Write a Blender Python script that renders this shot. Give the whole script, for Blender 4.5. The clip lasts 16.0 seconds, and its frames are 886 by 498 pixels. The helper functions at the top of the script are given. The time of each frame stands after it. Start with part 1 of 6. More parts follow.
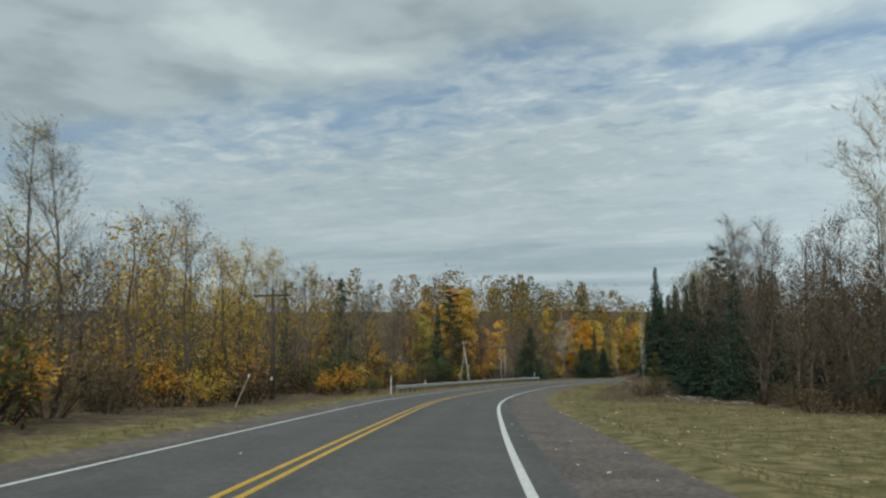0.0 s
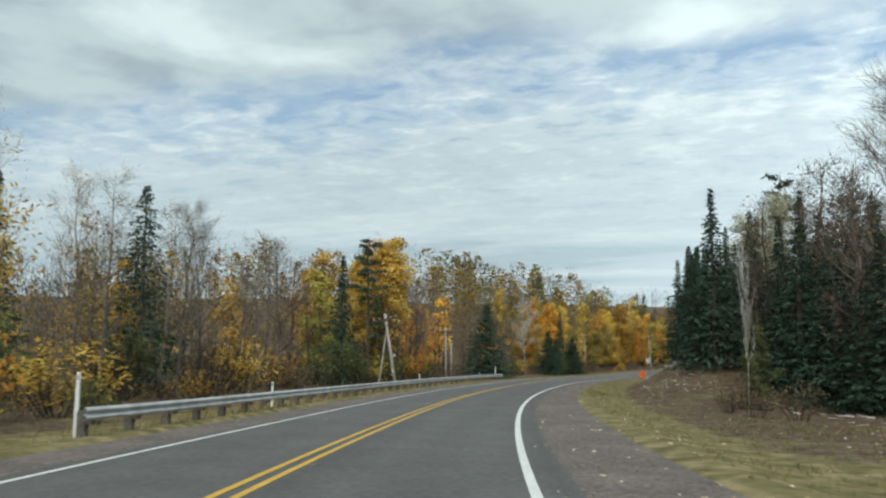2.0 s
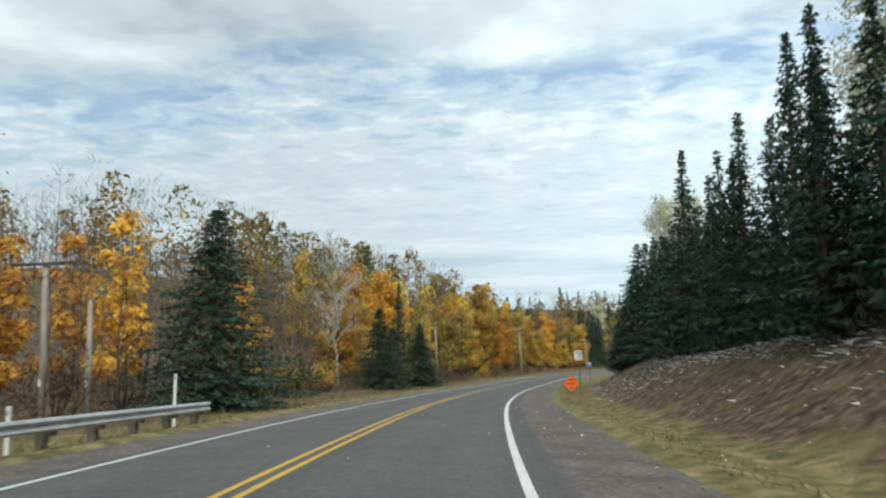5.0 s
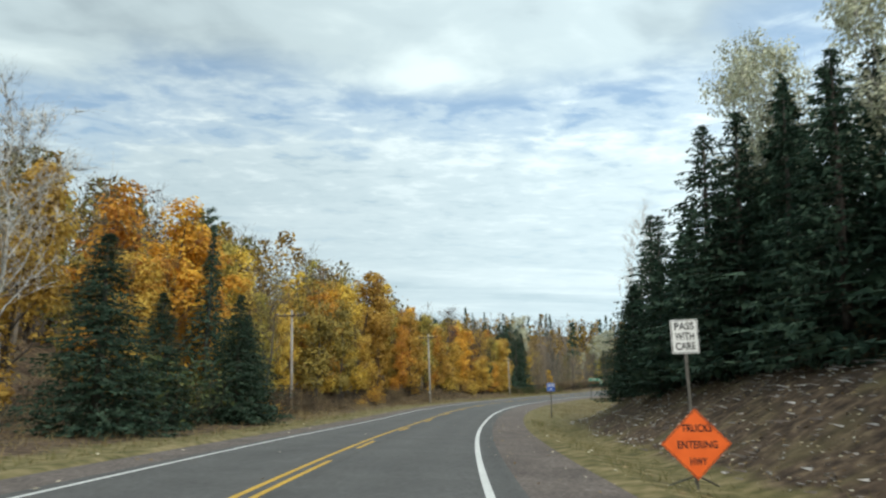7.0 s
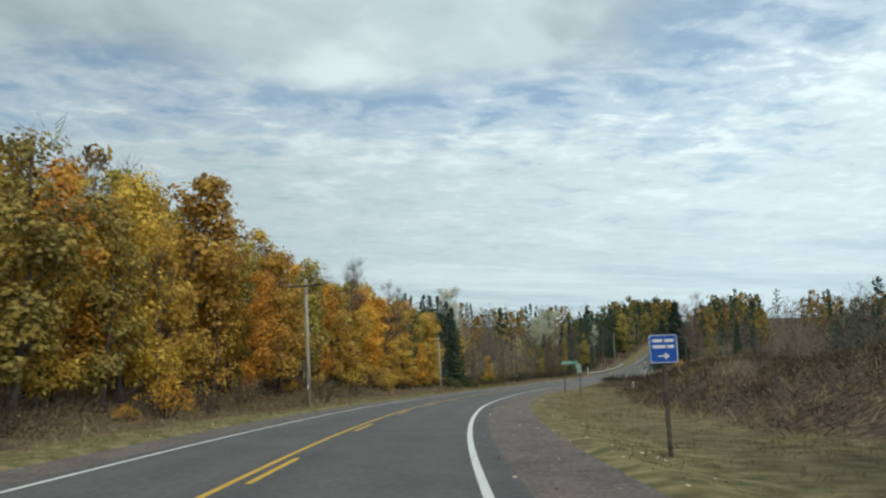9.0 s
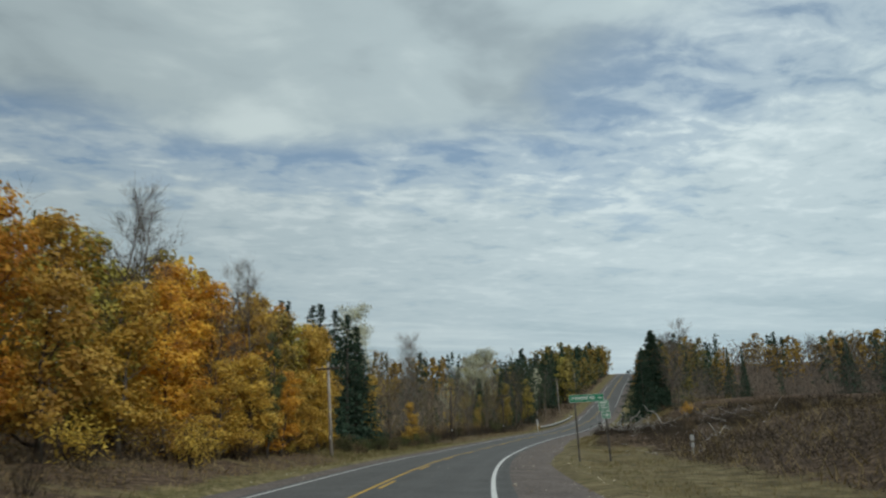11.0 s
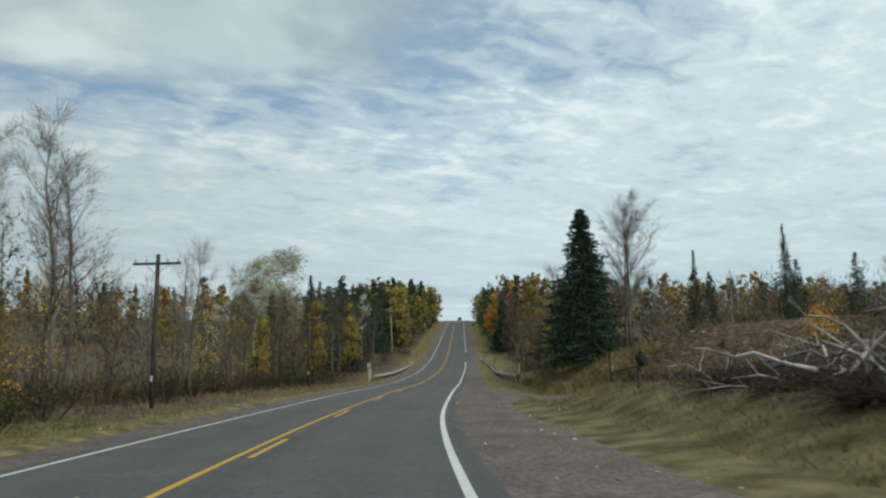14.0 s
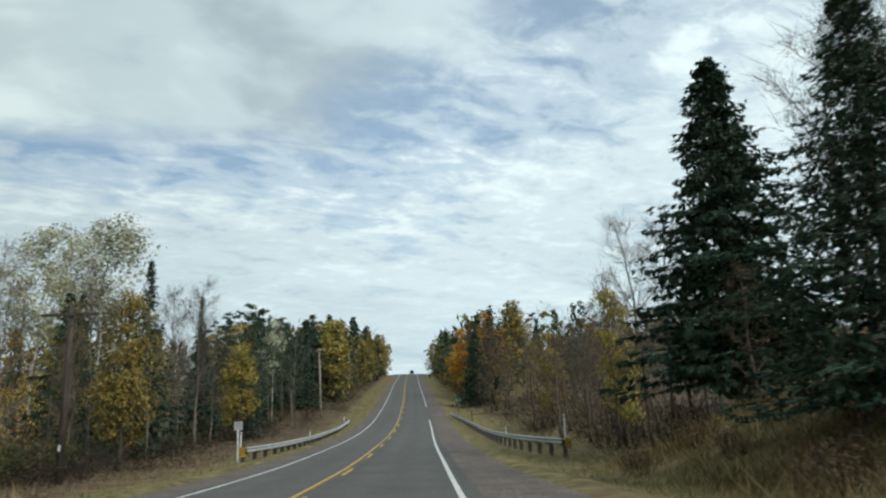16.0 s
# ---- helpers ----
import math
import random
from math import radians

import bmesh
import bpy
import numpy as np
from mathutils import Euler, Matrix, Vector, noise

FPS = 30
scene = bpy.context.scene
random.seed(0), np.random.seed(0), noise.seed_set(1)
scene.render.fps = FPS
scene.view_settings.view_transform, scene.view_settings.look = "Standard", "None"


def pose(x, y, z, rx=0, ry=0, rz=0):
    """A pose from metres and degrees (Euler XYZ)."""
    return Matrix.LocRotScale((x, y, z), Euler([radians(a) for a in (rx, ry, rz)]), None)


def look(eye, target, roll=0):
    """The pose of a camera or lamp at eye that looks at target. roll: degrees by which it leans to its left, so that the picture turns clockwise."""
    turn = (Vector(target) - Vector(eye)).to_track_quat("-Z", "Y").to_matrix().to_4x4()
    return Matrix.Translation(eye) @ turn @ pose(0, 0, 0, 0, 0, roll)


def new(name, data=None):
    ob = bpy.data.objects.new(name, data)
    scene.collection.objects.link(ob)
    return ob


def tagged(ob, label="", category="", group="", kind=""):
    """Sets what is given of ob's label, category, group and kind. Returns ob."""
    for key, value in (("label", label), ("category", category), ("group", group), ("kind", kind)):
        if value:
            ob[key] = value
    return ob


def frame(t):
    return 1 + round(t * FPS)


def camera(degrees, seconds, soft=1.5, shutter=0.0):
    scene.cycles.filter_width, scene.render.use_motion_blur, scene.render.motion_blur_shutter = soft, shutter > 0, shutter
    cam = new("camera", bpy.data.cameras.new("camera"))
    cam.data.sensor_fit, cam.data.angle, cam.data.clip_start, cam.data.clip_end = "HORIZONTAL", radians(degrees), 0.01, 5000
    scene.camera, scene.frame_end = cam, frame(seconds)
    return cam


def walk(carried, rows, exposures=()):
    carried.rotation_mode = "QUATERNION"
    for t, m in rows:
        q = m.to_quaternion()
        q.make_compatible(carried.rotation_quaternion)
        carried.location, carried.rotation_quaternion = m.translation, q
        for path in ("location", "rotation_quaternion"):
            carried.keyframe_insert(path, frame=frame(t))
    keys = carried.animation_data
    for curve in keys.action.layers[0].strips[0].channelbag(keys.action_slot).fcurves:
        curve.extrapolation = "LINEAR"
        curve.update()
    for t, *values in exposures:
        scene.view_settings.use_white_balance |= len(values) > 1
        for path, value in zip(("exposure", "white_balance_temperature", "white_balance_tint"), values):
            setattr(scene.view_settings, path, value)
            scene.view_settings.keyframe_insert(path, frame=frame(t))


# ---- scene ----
cam = camera(61.7, 16.0, soft=2.3, shutter=0.15)
PATH = [
    (0, (32.460, -146.301, 9.488), (31.6120, -144.5030, 9.7077), 0.47),
    (0.5, (28.317, -136.424, 8.828), (27.5029, -134.6076, 9.0257), 0.27),
    (1, (24.246, -126.515, 8.191), (23.4839, -124.6787, 8.4046), 0.09),
    (1.5, (20.329, -116.581, 7.566), (19.5800, -114.7381, 7.7769), 0.42),
    (2, (16.635, -106.615, 6.948), (15.9350, -104.7536, 7.1608), 0.65),
    (2.5, (13.368, -96.530, 6.304), (12.7470, -94.6458, 6.5530), 0.94),
    (3, (10.499, -86.296, 5.690), (9.9696, -84.3828, 5.9307), 0.48),
    (3.5, (7.944, -75.956, 5.124), (7.5068, -74.0174, 5.3459), 0.10),
    (4, (5.746, -65.501, 4.577), (5.3520, -63.5578, 4.8357), 0.56),
    (4.5, (3.911, -54.906, 4.073), (3.5748, -52.9490, 4.3127), -0.29),
    (4.7, (3.327, -50.616, 3.875), (3.0221, -48.6538, 4.1162), -0.71),
    (5, (2.596, -44.135, 3.580), (2.3365, -42.1669, 3.8210), -0.35),
    (5.5, (1.608, -33.231, 3.087), (1.4211, -31.2546, 3.3264), -0.03),
    (6, (0.811, -22.223, 2.571), (0.6909, -20.2414, 2.8162), 0.02),
    (6.5, (0.249, -11.135, 2.036), (0.1918, -9.1537, 2.3024), 0.34),
    (6.8, (0.061, -4.458, 1.713), (0.0390, -2.4794, 2.0024), 1.05),
    (7, (-0.000, 0.000, 1.500), (0.0005, 1.9758, 1.8104), 0.92),
    (7.5, (0.031, 11.183, 0.998), (0.0694, 13.1605, 1.2959), -0.10),
    (8, (0.379, 22.442, 0.502), (0.4626, 24.4092, 0.8517), -1.38),
    (8.5, (1.015, 33.757, 0.023), (1.1821, 35.7137, 0.3997), -1.80),
    (8.7, (1.329, 38.286, -0.156), (1.5240, 40.2482, 0.1797), -1.29),
    (9, (1.868, 45.078, -0.405), (2.0979, 47.0413, -0.1012), -0.34),
    (9.5, (3.013, 56.379, -0.743), (3.2912, 58.3348, -0.4317), 0.07),
    (10, (4.541, 67.635, -0.997), (4.8641, 69.5755, -0.6371), 0.03),
    (10.5, (6.475, 78.824, -1.234), (6.8506, 80.7431, -0.8160), -0.59),
    (10.8, (7.830, 85.496, -1.395), (8.2463, 87.4019, -0.9533), -1.55),
    (11, (8.812, 89.926, -1.513), (9.2611, 91.8222, -1.0632), -1.30),
    (11.5, (11.533, 100.927, -1.807), (12.0543, 102.8157, -1.4054), -0.67),
    (12, (14.582, 111.817, -2.056), (15.1711, 113.6996, -1.7257), -0.94),
    (12.5, (17.925, 122.573, -2.269), (18.6058, 124.4284, -1.9663), -2.35),
    (13, (21.572, 133.174, -2.400), (22.3660, 134.9852, -2.0994), -2.00),
    (13.5, (25.531, 143.595, -2.549), (26.4002, 145.3705, -2.2433), -0.36),
    (14, (29.776, 153.885, -2.698), (30.6806, 155.6387, -2.3745), -0.53),
    (14.5, (34.359, 164.097, -2.774), (35.2938, 165.8298, -2.4206), -1.57),
    (15, (39.278, 174.307, -2.766), (40.2476, 176.0142, -2.3860), -2.83),
    (15.5, (44.640, 184.380, -2.674), (45.6428, 186.0618, -2.2659), -2.55),
    (16, (50.211, 194.432, -2.587), (51.2239, 196.0890, -2.1109), -1.82),
]
walk(cam, [(t, look(eye, target, roll)) for t, eye, target, roll in PATH],
     [(0, -0.30), (0.5, 0.04), (0.8, 0.10), (1.5, 0.12), (2.5, 0.18), (3.5, 0.22), (4.7, 0.27), (7, 0.24), (7.6, 0.26), (8, 0.24), (8.35, 0.10), (8.7, -0.02), (10.8, -0.56), (11.4, -0.38), (12.5, -0.24), (14, -0.33), (15, -0.34), (15.5, -0.26), (16, -0.14)])

# ---------------------------------------------------------------- world and sun
SUN_AZ, SUN_EL = radians(166), radians(42)      # clockwise from +y, above the horizon


def sky_world():
    world = bpy.data.worlds.new("sky")
    scene.world = world
    world.use_nodes = True
    nt = world.node_tree
    nt.nodes.clear()

    def node(kind, **values):
        n = nt.nodes.new(kind)
        for key, value in values.items():
            n.inputs[key].default_value = value
        return n

    def math_node(op, a, b=None):
        n = nt.nodes.new("ShaderNodeMath")
        n.operation = op
        for k, v in enumerate((a, b)):
            if v is None:
                continue
            if isinstance(v, (int, float)):
                n.inputs[k].default_value = v
            else:
                nt.links.new(v, n.inputs[k])
        return n.outputs[0]

    def ramp(value, stops):
        n = nt.nodes.new("ShaderNodeValToRGB")
        n.color_ramp.interpolation = "EASE"
        while len(n.color_ramp.elements) < len(stops):
            n.color_ramp.elements.new(0.5)
        for e, (pos, col) in zip(n.color_ramp.elements, stops):
            e.position, e.color = pos, (*col, 1)
        nt.links.new(value, n.inputs[0])
        return n.outputs[0]

    def mix(fac, a, b):
        n = nt.nodes.new("ShaderNodeMix")
        n.data_type = "RGBA"
        nt.links.new(fac, n.inputs[0])
        for k, v in ((6, a), (7, b)):
            if isinstance(v, tuple):
                n.inputs[k].default_value = (*v, 1)
            else:
                nt.links.new(v, n.inputs[k])
        return n.outputs[2]

    coords = nt.nodes.new("ShaderNodeTexCoord").outputs["Generated"]
    split = nt.nodes.new("ShaderNodeSeparateXYZ")
    nt.links.new(coords, split.inputs[0])
    height = math_node("MAXIMUM", split.outputs[2], 0.0)
    # flat cloud layers seen in perspective, flattening out towards the horizon
    lift = math_node("ADD", height, 0.08)
    px = math_node("DIVIDE", split.outputs[0], lift)
    py = math_node("DIVIDE", split.outputs[1], lift)
    plane = nt.nodes.new("ShaderNodeCombineXYZ")
    nt.links.new(px, plane.inputs[0])
    nt.links.new(py, plane.inputs[1])

    def cloud_noise(scale, detail, rough, shift, stretch=(1, 1, 1), distort=0.0):
        m = nt.nodes.new("ShaderNodeMapping")
        m.inputs["Location"].default_value, m.inputs["Scale"].default_value = shift, stretch
        nt.links.new(plane.outputs[0], m.inputs[0])
        n = node("ShaderNodeTexNoise", Scale=scale, Detail=detail, Roughness=rough, Distortion=distort)
        nt.links.new(m.outputs[0], n.inputs["Vector"])
        return n.outputs["Fac"]

    def total(first, *rest):
        """first + factor * value for each further pair."""
        for factor, value in rest:
            first = math_node("ADD", first, math_node("MULTIPLY", value, factor))
        return first

    broad = cloud_noise(0.9, 4, 0.5, (5.3, 2.1, 0), (1, 1, 1), 0.3)
    billow = cloud_noise(2.3, 5, 0.5, (7.7, 2.2, 0), (1, 1.05, 1), 0.35)
    cells = cloud_noise(6.5, 5, 0.55, (1.3, 5.2, 0), (0.85, 1.1, 1), 0.5)
    grain = cloud_noise(17.0, 4, 0.6, (3.1, 0.4, 0), (0.8, 1.1, 1), 0.4)
    # a grey deck overhead and to the west; its edge lies across the way, broken cloud beyond it
    edge = math_node("MINIMUM", math_node("SUBTRACT", 2.16, py), math_node("SUBTRACT", 1.0, px))
    edge = total(math_node("SUBTRACT", edge, 0.86), (1.0, broad), (0.55, billow), (0.16, cells))
    deck = ramp(math_node("ADD", math_node("MULTIPLY", edge, 0.5), 0.5), [(0.46, (0, 0, 0)), (0.64, (1, 1, 1))])
    deck_tone = total(0.0, (0.50, broad), (0.42, billow), (0.08, cells))
    deck_cloud = ramp(deck_tone, [(0.38, (0.48, 0.60, 0.65)), (0.50, (0.67, 0.82, 0.86)), (0.62, (0.92, 1.08, 1.09))])
    # broken cells with blue between them, closing up away from the deck
    past = math_node("MULTIPLY", edge, -0.30)
    gaps = total(math_node("MINIMUM", past, 0.24), (0.52, cells), (0.36, billow), (0.12, grain))
    cover = ramp(gaps, [(0.44, (0.42, 0.42, 0.42)), (0.56, (0.74, 0.74, 0.74)), (0.67, (1, 1, 1))])
    cell_tone = total(0.0, (0.42, cells), (0.38, billow), (0.20, grain))
    cell_cloud = ramp(cell_tone, [(0.36, (0.57, 0.725, 0.79)), (0.50, (0.72, 0.875, 0.925)), (0.62, (0.90, 1.05, 1.08))])
    air = nt.nodes.new("ShaderNodeTexSky")
    air.sky_type, air.sun_disc, air.sun_elevation, air.sun_rotation = "NISHITA", False, SUN_EL, SUN_AZ
    blue = nt.nodes.new("ShaderNodeVectorMath")
    blue.operation = "MULTIPLY"
    blue.inputs[1].default_value = (0.105, 0.135, 0.150)
    nt.links.new(air.outputs[0], blue.inputs[0])
    above = mix(cover, blue.outputs[0], cell_cloud)
    above = mix(deck, above, deck_cloud)
    # pale layered cloud low down
    low = ramp(split.outputs[2], [(0.05, (1, 1, 1)), (0.32, (0, 0, 0))])
    streak = cloud_noise(0.75, 6, 0.6, (0.2, 3.0, 0), (0.45, 1.5, 1), 0.15)
    layers = ramp(streak, [(0.38, (0.50, 0.66, 0.725)), (0.50, (0.63, 0.785, 0.84)), (0.64, (0.77, 0.92, 0.955))])
    above = mix(math_node("MULTIPLY", low, 0.85), above, layers)
    # the cover thins out from west to east
    thick = nt.nodes.new("ShaderNodeMapRange")
    nt.links.new(split.outputs[0], thick.inputs[0])
    for pin, value in zip((1, 2, 3, 4), (-0.30, 0.50, 0.73, 1.06)):
        thick.inputs[pin].default_value = value
    lit = nt.nodes.new("ShaderNodeVectorMath")
    lit.operation = "SCALE"
    nt.links.new(above, lit.inputs[0])
    nt.links.new(thick.outputs[0], lit.inputs["Scale"])
    back = node("ShaderNodeBackground", Strength=1.0)
    nt.links.new(lit.outputs[0], back.inputs[0])
    out = nt.nodes.new("ShaderNodeOutputWorld")
    nt.links.new(back.outputs[0], out.inputs[0])


sky_world()
sun = new("sun", bpy.data.lights.new("sun", "SUN"))
sun.data.energy, sun.data.angle, sun.data.color = 2.4, radians(22), (0.97, 0.945, 0.86)
sun.matrix_world = look((80 * math.sin(SUN_AZ) * math.cos(SUN_EL), 80 * math.cos(SUN_AZ) * math.cos(SUN_EL), 80 * math.sin(SUN_EL)), (0, 0, 0))


# ---------------------------------------------------------------- materials
def material(name, colours, scale=4.0, rough=0.8, bump=0.0, bump_scale=30.0, metal=0.0, vary=0.0, island=0.0, through_light=0.0, spec=0.3, big=0.0, stretch=(1, 1, 1), tracks=False):
    """Procedural surface: two or three colours mixed by noise, wear at a larger scale, relief, and variation from thing to thing or leaf to leaf."""
    m = bpy.data.materials.new(name)
    m.use_nodes = True
    nt = m.node_tree
    nt.nodes.clear()
    link = nt.links.new
    out = nt.nodes.new("ShaderNodeOutputMaterial")
    bsdf = nt.nodes.new("ShaderNodeBsdfPrincipled")
    bsdf.inputs["Roughness"].default_value, bsdf.inputs["Metallic"].default_value = rough, metal
    bsdf.inputs["Specular IOR Level"].default_value = spec
    where = nt.nodes.new("ShaderNodeTexCoord").outputs["Object"]
    shaped = nt.nodes.new("ShaderNodeMapping")
    shaped.inputs["Scale"].default_value = stretch
    link(where, shaped.inputs[0])
    where = shaped.outputs[0]
    noise_a = nt.nodes.new("ShaderNodeTexNoise")
    noise_a.inputs["Scale"].default_value, noise_a.inputs["Detail"].default_value = scale, 6
    link(where, noise_a.inputs["Vector"])
    ramp = nt.nodes.new("ShaderNodeValToRGB")
    while len(ramp.color_ramp.elements) < len(colours):
        ramp.color_ramp.elements.new(0.5)
    for k, (e, c) in enumerate(zip(ramp.color_ramp.elements, colours)):
        e.position = 0.32 + 0.36 * k / max(1, len(colours) - 1)
        e.color = (*c, 1)
    fac = noise_a.outputs["Fac"]
    if island:
        geo = nt.nodes.new("ShaderNodeNewGeometry")
        add = nt.nodes.new("ShaderNodeMath")
        add.operation = "MULTIPLY_ADD"
        link(geo.outputs["Random Per Island"], add.inputs[0])
        add.inputs[1].default_value = island
        sub = nt.nodes.new("ShaderNodeMath")
        sub.operation = "SUBTRACT"
        link(fac, sub.inputs[0])
        sub.inputs[1].default_value = island / 2
        link(sub.outputs[0], add.inputs[2])
        fac = add.outputs[0]
    link(fac, ramp.inputs[0])
    colour = ramp.outputs[0]
    if vary or big:
        hsv = nt.nodes.new("ShaderNodeHueSaturation")
        link(colour, hsv.inputs["Color"])
        if vary:
            info = nt.nodes.new("ShaderNodeObjectInfo")
            for pin, low, high in (("Value", 1 - vary, 1 + vary), ("Hue", 0.5 - vary * 0.05, 0.5 + vary * 0.05)):
                spread = nt.nodes.new("ShaderNodeMapRange")
                link(info.outputs["Random"], spread.inputs[0])
                spread.inputs[3].default_value, spread.inputs[4].default_value = low, high
                link(spread.outputs[0], hsv.inputs[pin])
        if big:
            wide = nt.nodes.new("ShaderNodeTexNoise")
            wide.inputs["Scale"].default_value, wide.inputs["Detail"].default_value = scale * 0.07, 4
            link(where, wide.inputs["Vector"])
            spread = nt.nodes.new("ShaderNodeMapRange")
            link(wide.outputs["Fac"], spread.inputs[0])
            spread.inputs[1].default_value, spread.inputs[2].default_value = 0.3, 0.7
            spread.inputs[3].default_value, spread.inputs[4].default_value = 1 - big, 1 + big
            link(spread.outputs[0], hsv.inputs["Value" if not vary else "Saturation"])
        colour = hsv.outputs[0]
    if tracks:      # polished wheel paths and the darker strip between them, held in a layer of the mesh
        worn = nt.nodes.new("ShaderNodeAttribute")
        worn.attribute_name = "worn"
        tone = nt.nodes.new("ShaderNodeMapRange")
        link(worn.outputs["Fac"], tone.inputs[0])
        tone.inputs[3].default_value, tone.inputs[4].default_value = 0.84, 1.16
        scaled = nt.nodes.new("ShaderNodeVectorMath")
        scaled.operation = "SCALE"
        link(colour, scaled.inputs[0])
        link(tone.outputs[0], scaled.inputs["Scale"])
        colour = scaled.outputs[0]
    link(colour, bsdf.inputs["Base Color"])
    if bump:
        noise_b = nt.nodes.new("ShaderNodeTexNoise")
        noise_b.inputs["Scale"].default_value, noise_b.inputs["Detail"].default_value = bump_scale, 4
        link(where, noise_b.inputs["Vector"])
        b = nt.nodes.new("ShaderNodeBump")
        b.inputs["Strength"].default_value, b.inputs["Distance"].default_value = bump, 0.03
        link(noise_b.outputs["Fac"], b.inputs["Height"])
        link(b.outputs[0], bsdf.inputs["Normal"])
    surface = bsdf.outputs[0]
    if through_light:
        tr = nt.nodes.new("ShaderNodeBsdfTranslucent")
        link(colour, tr.inputs["Color"])
        mx = nt.nodes.new("ShaderNodeMixShader")
        mx.inputs[0].default_value = through_light
        link(surface, mx.inputs[1])
        link(tr.outputs[0], mx.inputs[2])
        surface = mx.outputs[0]
    link(surface, out.inputs[0])
    return m


ASPHALT = material("asphalt", [(0.076, 0.074, 0.072), (0.096, 0.094, 0.091), (0.116, 0.114, 0.110)], 9, 0.85, 0.25, 160, big=0.12, tracks=True)
GRAVEL = material("red_gravel", [(0.088, 0.072, 0.064), (0.132, 0.108, 0.096), (0.215, 0.18, 0.16)], 11, 0.95, 0.6, 45, big=0.22)
WHITE_LINE = material("white_line", [(0.52, 0.52, 0.50), (0.70, 0.70, 0.68)], 12, 0.7, 0.1, 80, big=0.06)
YELLOW_LINE = material("yellow_line", [(0.48, 0.29, 0.035), (0.62, 0.38, 0.05)], 12, 0.7, 0.1, 80, big=0.08)
BARK = material("bark", [(0.050, 0.042, 0.036), (0.10, 0.085, 0.072), (0.16, 0.14, 0.12)], 6, 0.95, 0.4, 30, vary=0.25, stretch=(1, 1, 0.3))
BARK_GREY = material("grey_bark", [(0.070, 0.058, 0.047), (0.125, 0.106, 0.087), (0.195, 0.168, 0.14)], 6, 0.95, 0.3, 30, vary=0.25, stretch=(1, 1, 0.3))
BARK_BROWN = material("brown_twigs", [(0.060, 0.045, 0.035), (0.10, 0.077, 0.058), (0.15, 0.118, 0.088)], 1.2, 0.95, vary=0.2, island=0.3)
BARK_PALE = material("pale_bark", [(0.10, 0.09, 0.08), (0.42, 0.40, 0.36), (0.55, 0.53, 0.48)], 5, 0.9, 0.2, 30, vary=0.1, stretch=(1, 1, 0.6))
NEEDLE = material("needles", [(0.020, 0.042, 0.028), (0.040, 0.074, 0.048), (0.070, 0.110, 0.072)], 2.5, 0.75, vary=0.2, island=0.34, through_light=0.12, spec=0.15)
NEEDLE_PINE = material("pine_needles", [(0.026, 0.048, 0.026), (0.052, 0.082, 0.042), (0.085, 0.118, 0.062)], 2.5, 0.7, vary=0.25, island=0.5, through_light=0.12)
LEAF = {
    "yellow": material("yellow_leaves", [(0.34, 0.21, 0.04), (0.60, 0.385, 0.065), (0.78, 0.56, 0.12)], 0.55, 0.6, vary=0.22, island=0.42, through_light=0.45),
    "orange": material("orange_leaves", [(0.40, 0.18, 0.030), (0.68, 0.345, 0.048), (0.80, 0.49, 0.075)], 0.55, 0.6, vary=0.2, island=0.42, through_light=0.45),
    "olive": material("olive_leaves", [(0.16, 0.135, 0.034), (0.32, 0.26, 0.06), (0.50, 0.39, 0.085)], 0.55, 0.6, vary=0.25, island=0.42, through_light=0.3),
    "brown": material("brown_leaves", [(0.085, 0.062, 0.042), (0.15, 0.108, 0.064), (0.26, 0.175, 0.085)], 1.2, 0.7, vary=0.25, island=0.5, through_light=0.25),
    "pale": material("pale_leaves", [(0.30, 0.30, 0.20), (0.48, 0.48, 0.33), (0.64, 0.64, 0.48)], 0.55, 0.6, vary=0.15, island=0.42, through_light=0.35),
    "green": material("green_leaves", [(0.035, 0.050, 0.018), (0.075, 0.090, 0.028), (0.14, 0.14, 0.045)], 0.55, 0.6, vary=0.25, island=0.42, through_light=0.3),
}
GRASS = material("grass_blades", [(0.090, 0.092, 0.032), (0.165, 0.15, 0.058), (0.27, 0.22, 0.105)], 0.5, 0.8, island=0.35, through_light=0.2)
STRAW = material("dry_grass_blades", [(0.12, 0.085, 0.035), (0.22, 0.16, 0.070), (0.36, 0.28, 0.14)], 0.5, 0.8, island=0.35, through_light=0.2)
LITTER = material("fallen_leaves", [(0.22, 0.15, 0.07), (0.46, 0.36, 0.20), (0.66, 0.60, 0.46)], 3, 0.7, island=0.9, through_light=0.1)
CHIPS = material("wood_debris", [(0.15, 0.125, 0.11), (0.32, 0.29, 0.27), (0.54, 0.52, 0.50)], 2, 0.9, island=0.9)
DEADWOOD = material("dead_wood", [(0.16, 0.14, 0.125), (0.38, 0.36, 0.335), (0.62, 0.60, 0.56)], 4, 0.9, 0.3, 30, vary=0.35)
TWIG = material("brush_twigs", [(0.022, 0.016, 0.012), (0.042, 0.031, 0.022), (0.082, 0.062, 0.041)], 0.35, 0.9, island=0.45)
POLE_WOOD = material("pole_wood", [(0.19, 0.165, 0.14), (0.30, 0.27, 0.235), (0.38, 0.35, 0.31)], 3, 0.9, 0.3, 40, stretch=(3, 3, 0.3))
POLE_DARK = material("creosote_wood", [(0.035, 0.028, 0.024), (0.065, 0.052, 0.044), (0.10, 0.08, 0.07)], 3, 0.9, 0.3, 40, stretch=(3, 3, 0.3))
